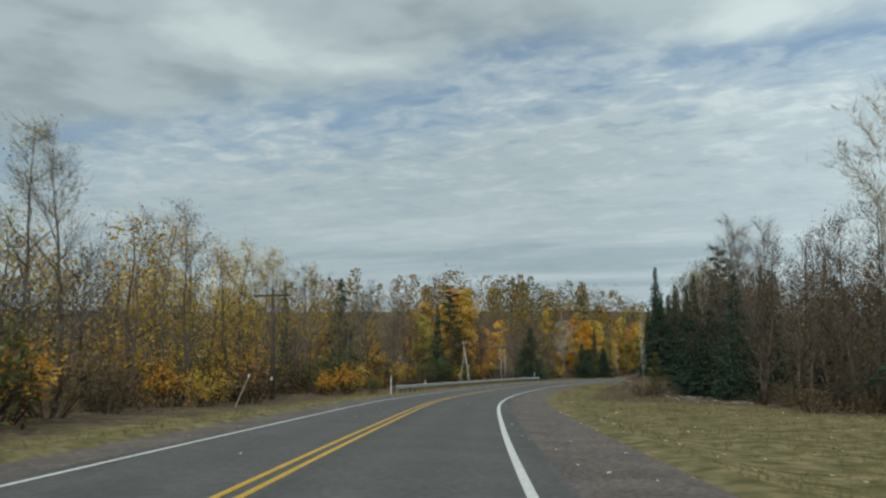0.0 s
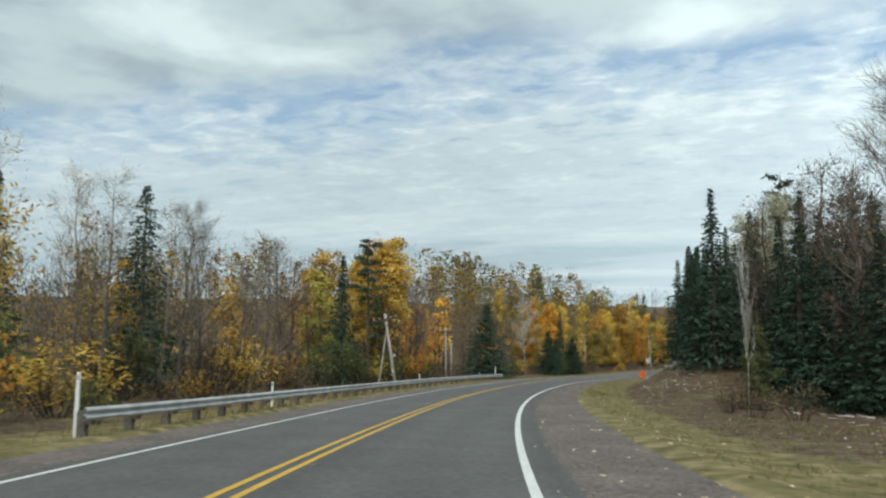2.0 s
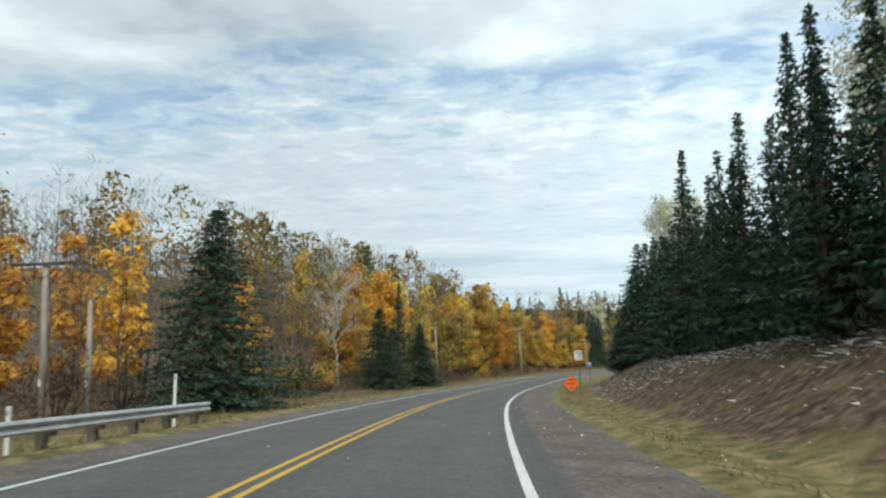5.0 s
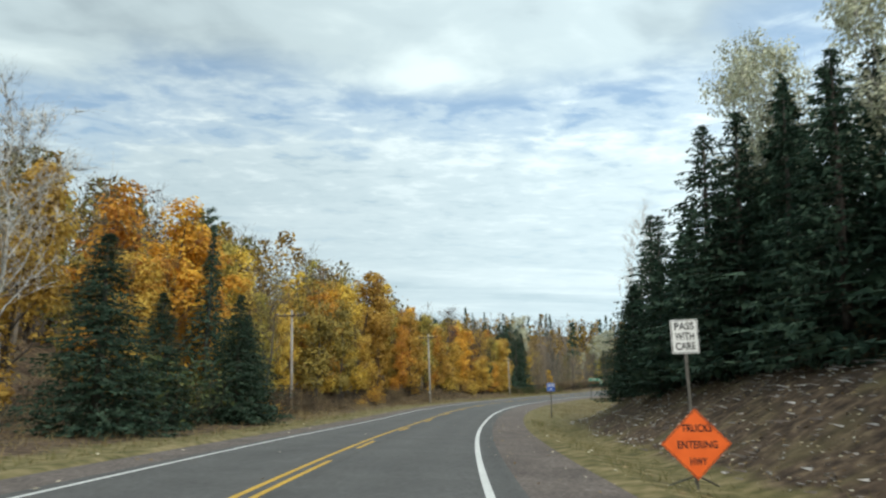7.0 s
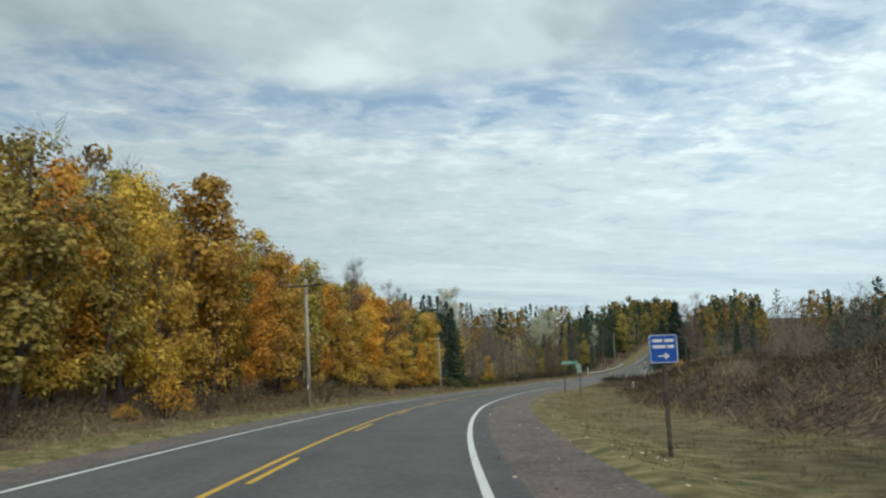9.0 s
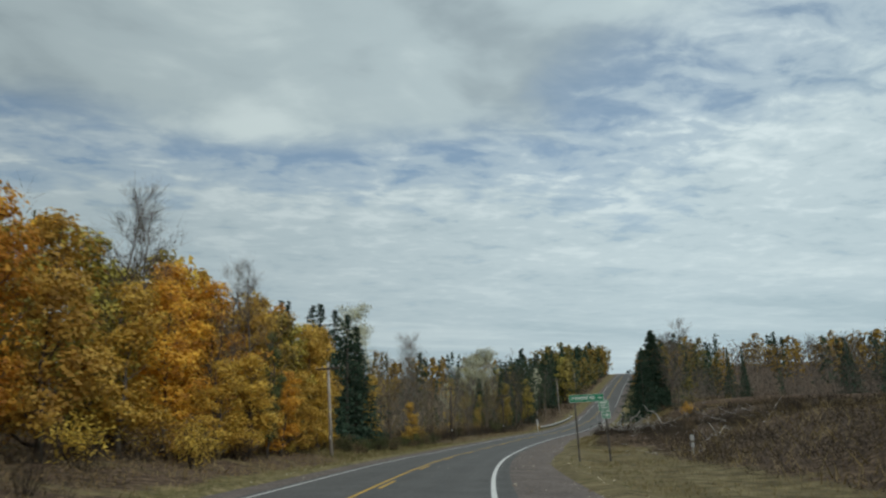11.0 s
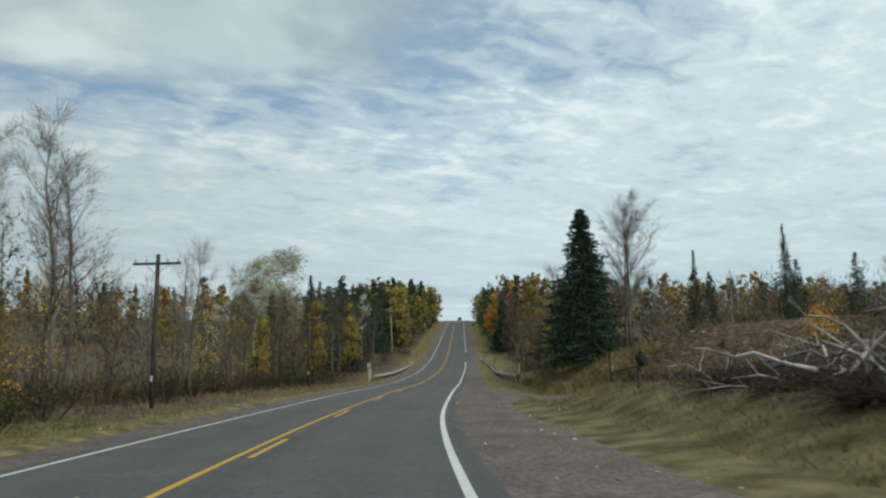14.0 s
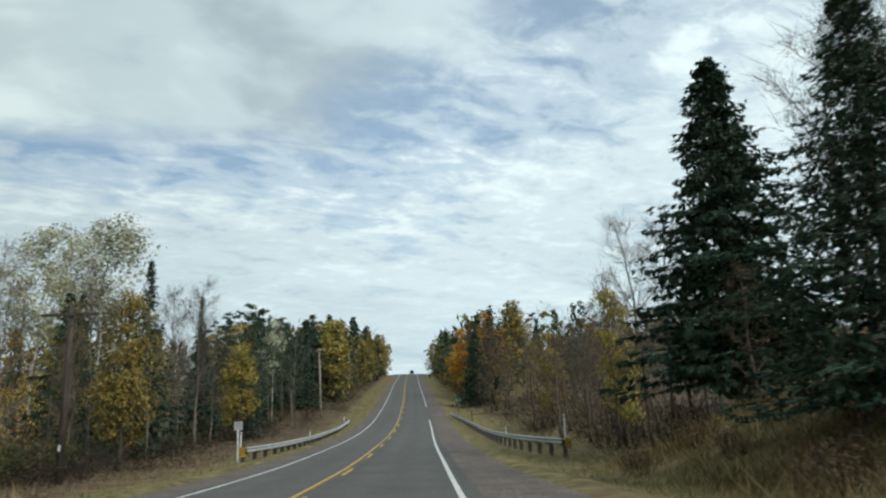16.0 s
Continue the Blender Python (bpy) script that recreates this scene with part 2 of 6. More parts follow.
GALV = material("galvanised_steel", [(0.34, 0.345, 0.34), (0.46, 0.465, 0.46), (0.56, 0.565, 0.56)], 2, 0.5, 0.05, 20, metal=0.35, big=0.1)
POST_WOOD = material("weathered_post", [(0.045, 0.040, 0.036), (0.085, 0.077, 0.07), (0.13, 0.12, 0.11)], 5, 0.9, 0.3, 30, vary=0.2)
STEEL = material("sign_post_steel", [(0.10, 0.095, 0.085), (0.17, 0.16, 0.145)], 6, 0.55, metal=0.5)
WHITE_PAINT = material("white_sheeting", [(0.66, 0.67, 0.66), (0.76, 0.77, 0.76)], 5, 0.5, big=0.05)
ORANGE_PAINT = material("orange_sheeting", [(0.72, 0.115, 0.020), (0.84, 0.15, 0.028)], 3, 0.5, big=0.06)
GREEN_PAINT = material("green_sheeting", [(0.008, 0.16, 0.085), (0.012, 0.21, 0.11)], 4, 0.45, big=0.06)
PALE_GREEN = material("faded_green_sheeting", [(0.10, 0.23, 0.17), (0.14, 0.29, 0.21)], 4, 0.5, big=0.06)
BLUE_PAINT = material("blue_sheeting", [(0.012, 0.075, 0.36), (0.018, 0.10, 0.45)], 4, 0.45, big=0.06)
BLACK_PAINT = material("black_legend", [(0.012, 0.012, 0.012), (0.022, 0.022, 0.022)], 6, 0.6)
GREY_BOX = material("grey_enamel", [(0.30, 0.31, 0.31), (0.40, 0.41, 0.41)], 6, 0.5, big=0.08)
GLASS_INS = material("insulator_porcelain", [(0.30, 0.30, 0.29), (0.42, 0.42, 0.40)], 8, 0.25)
RUST = material("rusty_pipe", [(0.06, 0.035, 0.025), (0.11, 0.06, 0.04)], 8, 0.8)
REFLECTOR = material("amber_reflector", [(0.50, 0.28, 0.03), (0.62, 0.36, 0.05)], 8, 0.3)
CAR_PAINT = material("dark_car_paint", [(0.012, 0.012, 0.014), (0.02, 0.02, 0.022)], 3, 0.25)
CAR_GLASS = material("car_glass", [(0.02, 0.022, 0.025), (0.03, 0.032, 0.035)], 3, 0.08)
TYRE = material("tyre_rubber", [(0.012, 0.012, 0.012), (0.02, 0.02, 0.02)], 8, 0.9)
TAIL_RED = material("tail_lamp_red", [(0.30, 0.012, 0.01), (0.38, 0.02, 0.015)], 6, 0.3)


def ground_material():
    """Verge grass, brown field and leaf-strewn forest floor, blended by where they lie across the road."""
    m = bpy.data.materials.new("ground_cover")
    m.use_nodes = True
    nt = m.node_tree
    link = nt.links.new
    bsdf = nt.nodes["Principled BSDF"]
    bsdf.inputs["Roughness"].default_value = 0.95
    bsdf.inputs["Specular IOR Level"].default_value = 0.15
    where = nt.nodes.new("ShaderNodeTexCoord").outputs["Object"]

    def noise_at(scale, detail=6):
        n = nt.nodes.new("ShaderNodeTexNoise")
        n.inputs["Scale"].default_value, n.inputs["Detail"].default_value = scale, detail
        link(where, n.inputs["Vector"])
        return n.outputs["Fac"]

    def ramp(fac, stops):
        r = nt.nodes.new("ShaderNodeValToRGB")
        while len(r.color_ramp.elements) < len(stops):
            r.color_ramp.elements.new(0.5)
        for e, (pos, c) in zip(r.color_ramp.elements, stops):
            e.position, e.color = pos, (*c, 1)
        link(fac, r.inputs[0])
        return r.outputs[0]

    grass = ramp(noise_at(1.7), [(0.34, (0.092, 0.084, 0.036)), (0.5, (0.165, 0.14, 0.062)), (0.66, (0.275, 0.218, 0.115))])
    straw = ramp(noise_at(1.1), [(0.34, (0.075, 0.060, 0.030)), (0.5, (0.14, 0.112, 0.056)), (0.66, (0.22, 0.18, 0.095))])
    litter = ramp(noise_at(2.6), [(0.34, (0.046, 0.032, 0.023)), (0.52, (0.104, 0.071, 0.049)), (0.68, (0.20, 0.142, 0.09))])
    colour = litter
    for layer, over in (("straw", straw), ("grass", grass)):
        att = nt.nodes.new("ShaderNodeAttribute")
        att.attribute_name = layer
        patch = nt.nodes.new("ShaderNodeMath")
        patch.operation = "ADD"
        link(att.outputs["Fac"], patch.inputs[0])
        rough = nt.nodes.new("ShaderNodeMath")
        rough.operation = "MULTIPLY_ADD"
        link(noise_at(0.45), rough.inputs[0])
        rough.inputs[1].default_value, rough.inputs[2].default_value = 1.6, -0.8
        link(rough.outputs[0], patch.inputs[1])
        patch.use_clamp = True
        fac = ramp(patch.outputs[0], [(0.3, (0, 0, 0)), (0.7, (1, 1, 1))])
        mx = nt.nodes.new("ShaderNodeMix")
        mx.data_type = "RGBA"
        link(fac, mx.inputs[0])
        link(colour, mx.inputs[6])
        link(over, mx.inputs[7])
        colour = mx.outputs[2]
    link(colour, bsdf.inputs["Base Color"])
    b = nt.nodes.new("ShaderNodeBump")
    b.inputs["Strength"].default_value, b.inputs["Distance"].default_value = 0.7, 0.08
    link(noise_at(9, 5), b.inputs["Height"])
    link(b.outputs[0], bsdf.inputs["Normal"])
    return m


GROUND = ground_material()

# ---------------------------------------------------------------- the line of the road
CENTRE = [
    (190, -480, 26), (108, -330, 18.5), (64.5, -230, 13.0), (47.0, -187.0, 10.6), (30.06, -147.31, 8.07), (21.83, -127.49, 6.78), (14.18, -107.47, 5.53), (7.98, -86.96, 4.27),
    (3.19, -65.99, 3.16), (0.01, -44.41, 2.16), (-1.79, -22.38, 1.16), (-2.6, -0.03, 0.08), (-2.22, 22.56, -0.91), (-0.73, 45.31, -1.82),
    (1.97, 68.03, -2.41), (6.27, 90.51, -2.93), (12.09, 112.55, -3.47), (19.12, 134.06, -3.82), (27.38, 154.91, -4.11), (36.95, 175.47, -4.18)]
CENTRE += [
    (47.95, 195.73, -4.03), (55.6, 209.3, -3.98), (63.5, 223.2, -3.85), (71.6, 237.6, -3.48), (79.2, 251.0, -2.98), (86.9, 264.5, -2.2), (94.8, 278.6, -1.1), (105.7, 298.2, 1.0),
    (123.5, 330.7, 4.7), (148.9, 377.5, 10.3), (196.9, 464.5, 20.3), (209.5, 488.0, 22.4), (222, 511, 23.3), (240, 545, 23.0), (290, 640, 17), (480, 1000, 12)]


def road_line(points, step=1.0):
    """Points every metre along a smooth line through the given ones, with the way on and the side to the right at each."""
    p = np.array(points, float)
    t = np.r_[0, np.cumsum(np.linalg.norm(np.diff(p, axis=0), axis=1))]
    slope = np.empty_like(p)
    slope[1:-1] = (p[2:] - p[:-2]) / (t[2:] - t[:-2])[:, None]
    slope[0], slope[-1] = (p[1] - p[0]) / (t[1] - t[0]), (p[-1] - p[-2]) / (t[-1] - t[-2])
    s = np.arange(0, t[-1], step)
    k = np.clip(np.searchsorted(t, s, side="right") - 1, 0, len(p) - 2)
    w = (t[k + 1] - t[k])
    u = ((s - t[k]) / w)[:, None]
    w = w[:, None]
    at = (2 * u**3 - 3 * u**2 + 1) * p[k] + (u**3 - 2 * u**2 + u) * w * slope[k] + (3 * u**2 - 2 * u**3) * p[k + 1] + (u**3 - u**2) * w * slope[k + 1]
    on = np.gradient(at, axis=0)
    on /= np.linalg.norm(on[:, :2], axis=1)[:, None]
    side = np.stack([on[:, 1], -on[:, 0]], -1)
    far = np.r_[0, np.cumsum(np.linalg.norm(np.diff(at, axis=0), axis=1))]
    return far, at, side


FAR, AT, SIDE = road_line(CENTRE)
ZERO = FAR[np.argmin(np.hypot(AT[:, 0] - 30.06, AT[:, 1] + 147.31))]     # station 0, where the drive begins


def centre_at(s):
    """Centre of the road and the side to its right at stations s (metres from where the drive begins)."""
    s = np.asarray(s, float) + ZERO
    c = np.stack([np.interp(s, FAR, AT[:, k]) for k in range(3)], -1)
    n = np.stack([np.interp(s, FAR, SIDE[:, k]) for k in range(2)], -1)
    return c, n / np.linalg.norm(n, axis=-1, keepdims=True)


def plan(s, d):
    """World x, y of station s, d metres to the right of the centre line. Far out the lines run parallel, so that they never cross."""
    c, n = centre_at(s)
    d = np.asarray(d, float)
    near = np.clip(d, -120, 120)
    xy = c[..., :2] + n * near[..., None]
    xy[..., 0] += d - near
    return xy


def ease(v, a, b):
    u = np.clip((np.asarray(v, float) - a) / (b - a), 0, 1)
    return u * u * (3 - 2 * u)


def span(s, a, b, soft=20.0):
    """1 between stations a and b, fading out over soft metres."""
    return ease(s, a - soft, a + soft) * (1 - ease(s, b - soft, b + soft))


def wave(x, y):
    return np.sin(x * 0.31 + 1.3 * np.sin(y * 0.17)) * np.cos(y * 0.27 + 0.9 * np.sin(x * 0.13))


RIGHT_EDGE, LEFT_EDGE = 6.1, -5.2        # where the gravel shoulders end


def right_edge(s):
    return RIGHT_EDGE + 2.1 * span(s, 296, 342, 18) + 0.5 * span(s, 225, 285, 20) + 0.4 * span(s, -200, 90, 20) + 0.7 * span(s, 345, 380, 10)


def rise(s, d):
    """Height of the ground over the road's own level."""
    s, d = np.asarray(s, float), np.asarray(d, float)
    e = right_edge(s)
    r = np.maximum(d - e, 0)
    l = np.maximum(LEFT_EDGE - d, 0)
    z = -0.35 * ease(r, 0, 2.2) - 0.30 * ease(l, 0, 3.0)
    bank = ease(s, 86, 118) * (1 - ease(s, 200, 214))
    z = z + bank * (3.1 * ease(r, 2.0, 9.0) + 1.2 * ease(r, 9, 40))
    field = span(s, 208, 376, 10)
    z = z + field * (3.2 * ease(r, 7.5, 17.5) + 0.8 * ease(r, 24, 80)) + field * 0.5 * ease(r, 8, 14) * wave(s * 0.5, d * 0.6)
    z = z + span(s, -400, 70, 20) * (1.0 * ease(r, 14, 40))
    z = z + ease(s, 360, 395) * (1.3 * ease(r, 5, 16))
    z = z + span(s, 316, 345, 6) * 1.42 * ease(r, -0.2, 3.0) * (1 - 0.6 * ease(r, 6, 14)) + span(s, 363, 387, 4) * 2.2 * ease(r, 3.2, 9.5)
    hill = span(s, 165, 325, 35)
    z = z + hill * (16.0 * ease(l, 11, 56)) - (1 - hill) * 0.45 * ease(l, 8, 20)
    z = z + span(s, 255, 312, 14) * 0.9 * ease(l, 3, 10)
    z = z + ease(s, 440, 520) * (1.6 * ease(r, 2, 10) + 1.6 * ease(l, 2, 10))
    z = z + ease(np.abs(d), 90, 400) * 6.0
    rough = ease(np.maximum(r, l), 1, 10)
    return z + rough * 0.06 * wave(s * 1.7, d * 1.9) + rough * 0.2 * wave(s * 0.4, d * 0.35)


def ground_z(s, d):
    c, _ = centre_at(s)
    return c[..., 2] + rise(s, d)


def spot(s, d):
    xy = plan(np.array([s]), np.array([d]))[0]
    return float(xy[0]), float(xy[1]), float(ground_z(np.array([s]), np.array([d]))[0])


def heading(s):
    _, n = centre_at(np.array([s]))
    return math.degrees(math.atan2(n[0, 1], n[0, 0]))


# ---------------------------------------------------------------- mesh helpers
class Shape:
    """Collects vertices and faces for one mesh."""

    def __init__(self):
        self.verts, self.faces, self.count = [], [], 0

    def add(self, verts, faces):
        verts = np.asarray(verts, float).reshape(-1, 3)
        self.verts.append(verts)
        self.faces += [tuple(int(i) + self.count for i in f) for f in faces]
        self.count += len(verts)
        return self

    def quads(self, corners):
        """corners: n x 4 x 3, or n x 3 x 3 for triangles."""
        c = np.asarray(corners, float)
        k = c.shape[1]
        ids = (np.arange(len(c) * k) + self.count).reshape(-1, k)
        self.verts.append(c.reshape(-1, 3))
        self.faces += ids.tolist()
        self.count += len(c) * k
        return self

    def tube(self, path, radii, sides=5, cap=True):
        path = np.asarray(path, float)
        n = len(path)
        way = np.gradient(path, axis=0)
        way /= np.linalg.norm(way, axis=1)[:, None] + 1e-9
        ref = np.where(np.abs(way[:, 2:3]) > 0.9, [[1.0, 0, 0]], [[0, 0, 1.0]])
        a = np.cross(way, ref)
        a /= np.linalg.norm(a, axis=1)[:, None] + 1e-9
        b = np.cross(way, a)
        ang = np.arange(sides) * 2 * np.pi / sides
        r = np.asarray(radii, float)[:, None, None]
        ring = path[:, None] + r * (np.cos(ang)[None, :, None] * a[:, None] + np.sin(ang)[None, :, None] * b[:, None])
        faces = [(i * sides + j, i * sides + (j + 1) % sides, (i + 1) * sides + (j + 1) % sides, (i + 1) * sides + j) for i in range(n - 1) for j in range(sides)]
        if cap:
            faces += [tuple(range(sides))[::-1], tuple(range((n - 1) * sides, n * sides))]
        return self.add(ring.reshape(-1, 3), faces)

    def spikes(self, base, tip, radius):
        """Many thin three-sided tapering twigs."""
        base, tip = np.asarray(base, float), np.asarray(tip, float)
        way = tip - base
        way /= np.linalg.norm(way, axis=1)[:, None] + 1e-9
        a = np.cross(way, [0.31, 0.17, 0.93])
        a /= np.linalg.norm(a, axis=1)[:, None] + 1e-9
        b = np.cross(way, a)
        r = np.broadcast_to(np.asarray(radius, float), (len(base),))[:, None]
        ring = [base + r * (math.cos(q) * a + math.sin(q) * b) for q in (0, 2.094, 4.189)]
        v = np.stack([*ring, tip], 1)
        k = np.arange(len(base))[:, None] * 4 + self.count
        f = np.concatenate([np.concatenate([k + i, k + (i + 1) % 3, k + 3], 1) for i in range(3)])
        self.verts.append(v.reshape(-1, 3))
        self.faces += f.tolist()
        self.count += len(v) * 4
        return self

    def box(self, lo, hi, bevel=0.0):
        (x0, y0, z0), (x1, y1, z1) = lo, hi
        b = min(bevel, (x1 - x0) / 3, (y1 - y0) / 3)
        if b <= 0:
            v = [(x, y, z) for z in (z0, z1) for x, y in ((x0, y0), (x1, y0), (x1, y1), (x0, y1))]
            k = 4
        else:
            ring = [(x0 + b, y0), (x1 - b, y0), (x1, y0 + b), (x1, y1 - b), (x1 - b, y1), (x0 + b, y1), (x0, y1 - b), (x0, y0 + b)]
            v = [(x, y, z) for z in (z0, z1) for x, y in ring]
            k = 8
        f = [tuple(range(k))[::-1], tuple(range(k, 2 * k))] + [(i, (i + 1) % k, k + (i + 1) % k, k + i) for i in range(k)]
        return self.add(v, f)

    def mesh(self, name, mat, smooth=False):
        me = bpy.data.meshes.new(name)
        me.from_pydata(np.concatenate(self.verts) if self.verts else [], [], self.faces)
        me.materials.append(mat)
        if smooth:
            me.polygons.foreach_set("use_smooth", [True] * len(me.polygons))
        me.update()
        return me


def part(name, shape, mat, parent, label="", smooth=False):
    ob = new(name, shape.mesh(name, mat, smooth) if isinstance(shape, Shape) else shape)
    ob.parent = parent
    return tagged(ob, label)


def thing(name, label, category, group="", kind=""):
    return tagged(new(name), label, category, group, kind)


def solid(name, shape, mat, label, category="", group="", kind="", smooth=False):
    return tagged(new(name, shape.mesh(name, mat, smooth)), label, category, group, kind)


def lettering(name, text, size, mat, parent, at, spacing=1.0, width=None):
    """Raised letters in the plane x, z of the parent, facing -y."""
    curve = bpy.data.curves.new(name, "FONT")
    curve.body, curve.size, curve.align_x, curve.align_y, curve.extrude, curve.space_character = text, size, "CENTER", "CENTER", 0.001, spacing
    curve.offset = size * 0.018
    probe = bpy.data.objects.new(name, curve)
    scene.collection.objects.link(probe)
    me = bpy.data.meshes.new_from_object(probe.evaluated_get(bpy.context.evaluated_depsgraph_get()))
    bpy.data.objects.remove(probe)
    xs = [v.co.x for v in me.vertices]
    k = width / (max(xs) - min(xs)) if width else 1.0
    me.transform(Matrix.Translation(at) @ pose(0, 0, 0, 90) @ Matrix.Diagonal((k, 1, 1, 1)))
    me.materials.clear()
    me.materials.append(mat)
    return part(name, me, mat, parent)


# ---------------------------------------------------------------- trees
def unit(v):
    return v / (np.linalg.norm(v, axis=-1, keepdims=True) + 1e-9)


def leaf_quads(rng, at, size, droop=0.3):
    """A small bent-over quad at each place, turned at random."""
    n = len(at)
    u = unit(rng.normal(size=(n, 3)))
    u[:, 2] -= droop * rng.random(n)
    u = unit(u)
    v = unit(np.cross(u, rng.normal(size=(n, 3))))
    s = np.asarray(size) * rng.uniform(0.6, 1.35, (n, 1))
    return np.stack([at - u * s * 0.6, at + v * s * 0.42, at + u * s * 0.6, at - v * s * 0.42], 1)


def facing_leaves(rng, at, normal, size):
    """A triangular leaf spray at each place, lying roughly across the given direction."""
    n = len(at)
    normal = unit(normal + rng.normal(0, 0.38, (n, 3)))
    u = unit(np.cross(normal, rng.normal(size=(n, 3))))
    v = np.cross(normal, u)
    s = np.asarray(size) * rng.uniform(0.6, 1.4, (n, 1))
    return np.stack([at - u * s * 0.62 - v * s * 0.3, at + u * s * 0.62 - v * s * 0.3, at + v * s * 0.62], 1)


def twig_haze(rng, sites, axis, length, width, up=0.7):
    """Very fine twigs, one sliver each, pointing up and out from the branch ends."""
    n = len(sites)
    out = sites - axis
    out[:, 2] = 0
    way = unit(unit(out) * 0.55 + rng.normal(0, 0.45, (n, 3)) + np.array([0, 0, up]))
    side = unit(np.cross(way, rng.normal(size=(n, 3))))
    w = np.broadcast_to(width, (n,))[:, None] * 0.5
    return np.stack([sites - side * w, sites + side * w, sites + way * np.broadcast_to(length, (n,))[:, None]], 1)


def broadleaf(seed, height, crown_from, spread, limbs, subs, twigs, leaves, leaf_size, clump=0.45, rise_up=0.9, stem_r=0.012, light=False, haze=0, haze_w=0.02, lobes=0):
    """Wood and leaves of a broad-leaved tree: trunk, limbs, branches, twigs; leaves hang in clumps on the branch ends."""
    rng = np.random.default_rng(seed)
    stem, wood, leaf = Shape(), Shape(), Shape()
    n = 9
    u = np.linspace(0, 1, n)
    lean = rng.normal(0, 0.02, 2)
    wob = np.cumsum(rng.normal(0, 0.010, (n, 2)), 0) * height
    trunk = np.c_[wob[:, 0] + lean[0] * u * height, wob[:, 1] + lean[1] * u * height, u * height * 0.97]
    trunk[:, :2] -= trunk[0, :2]
    radii = height * stem_r * (1 - 0.93 * u ** 0.9)
    radii[0] *= 1.35
    stem.tube(trunk[::2] if light else trunk, radii[::2] if light else radii, 5 if light else 7)
    tips, ends, bases, thick = [], [], [], []
    for i in range(limbs):
        f = crown_from + (0.95 - crown_from) * (i + rng.random()) / limbs
        start = np.array([np.interp(f, u, trunk[:, k]) for k in range(3)])
        az = i * 2.4 + rng.normal(0, 0.5)
        g = (f - crown_from) / (1 - crown_from)
        long = spread * height * (0.55 + 0.55 * math.sin(math.pi * min(1, 0.25 + 0.75 * g))) * rng.uniform(0.65, 1.2) * (1.0 - 0.55 * g ** 3)
        out = np.array([math.cos(az), math.sin(az), rise_up * rng.uniform(0.6, 1.3)])
        out = unit(out)
        q = np.linspace(0, 1, 5)[:, None]
        limb = start + out * long * q + np.array([0, 0, 0.28 * long]) * q ** 2 + np.cumsum(rng.normal(0, 0.03, (5, 3)), 0) * long * (q > 0)
        r0 = np.interp(f, u, radii) * 0.55 + 0.008
        wood.tube(limb[::2] if light else limb, (r0 * np.array([1, 0.8, 0.6, 0.4, 0.15]))[::2 if light else 1], 3 if light else 4, cap=False)
        for j in range(subs):
            w = 0.25 + 0.72 * (j + rng.random()) / subs
            b = np.array([np.interp(w, q[:, 0], limb[:, k]) for k in range(3)])
            way = unit(unit(limb[-1] - limb[0]) * 0.7 + unit(rng.normal(size=3)) * 0.8 + np.array([0, 0, 0.35]))
            sl = long * rng.uniform(0.22, 0.48) * (1.15 - 0.4 * w)
            mid = b + way * sl * 0.5 + rng.normal(0, 0.05, 3) * sl
            end = b + way * sl + np.array([0, 0, 0.12 * sl])
            bases.append(b), ends.append(end)
            thick.append(r0 * 0.30)
            for _ in range(twigs):
                h = rng.uniform(0.2, 1.0)
                tb = b + (end - b) * h
                tl = sl * rng.uniform(0.35, 0.7)
                thick.append(height * 0.0009 + 0.004)
                bases.append(tb)
                ends.append(tb + unit(way * 0.8 + unit(rng.normal(size=3)) * 0.75 + np.array([0, 0, 0.3])) * tl)
            tips += [mid, end]
    if ends:
        wood.spikes(bases, ends, thick)
    if haze:
        twig_at = np.array(tips + ends + bases)[rng.integers(0, len(tips) + 2 * len(ends), haze)] + rng.normal(0, 0.18, (haze, 3))
        wood.quads(twig_haze(rng, twig_at, np.array([trunk[-1, 0] * 0.5, trunk[-1, 1] * 0.5, 0]), height * rng.uniform(0.03, 0.085, haze), haze_w))
    if leaves and lobes:      # rounded clumps of foliage on the branch ends, lit above and open below
        sites = np.array(tips)
        sites = sites[sites[:, 2] > height * crown_from * 0.5]
        out = np.hypot(sites[:, 0] - trunk[-1, 0] * 0.5, sites[:, 1] - trunk[-1, 1] * 0.5)
        weight = out + 0.25 * spread * height
        pick = rng.choice(len(sites), min(lobes, len(sites)), replace=False, p=weight / weight.sum())
        centre = sites[pick]
        size = clump * rng.uniform(0.75, 1.7, len(pick)) * (1.12 - 0.35 * centre[:, 2] / height)
        share = size ** 2 / (size ** 2).sum()
        own = rng.choice(len(pick), leaves, p=share)
        way = rng.normal(size=(leaves, 3))
        way[:, 2] = way[:, 2] * 0.8 + 0.25
        way = unit(way)
        axis = np.c_[np.full(len(pick), trunk[-1, 0] * 0.5), np.full(len(pick), trunk[-1, 1] * 0.5), centre[:, 2] - 0.5]
        away = unit(centre - axis)[own]
        far_out = size[own, None] * rng.uniform(0.45, 1.12, (leaves, 1)) ** 0.6
        at = centre[own] + way * far_out * np.array([1.1, 1.1, 0.8]) + rng.normal(0, 0.07, (leaves, 3))
        keep = at[:, 2] > 0.15
        leaf.quads(facing_leaves(rng, at[keep], (way + away * 0.5 + np.array([0, 0, 0.3]))[keep], leaf_size))
    elif leaves:
        sites = np.array(tips + ends)
        keep = sites[rng.random(len(sites)) < 0.82]
        weight = rng.random(len(keep)) ** 1.6 + 0.05
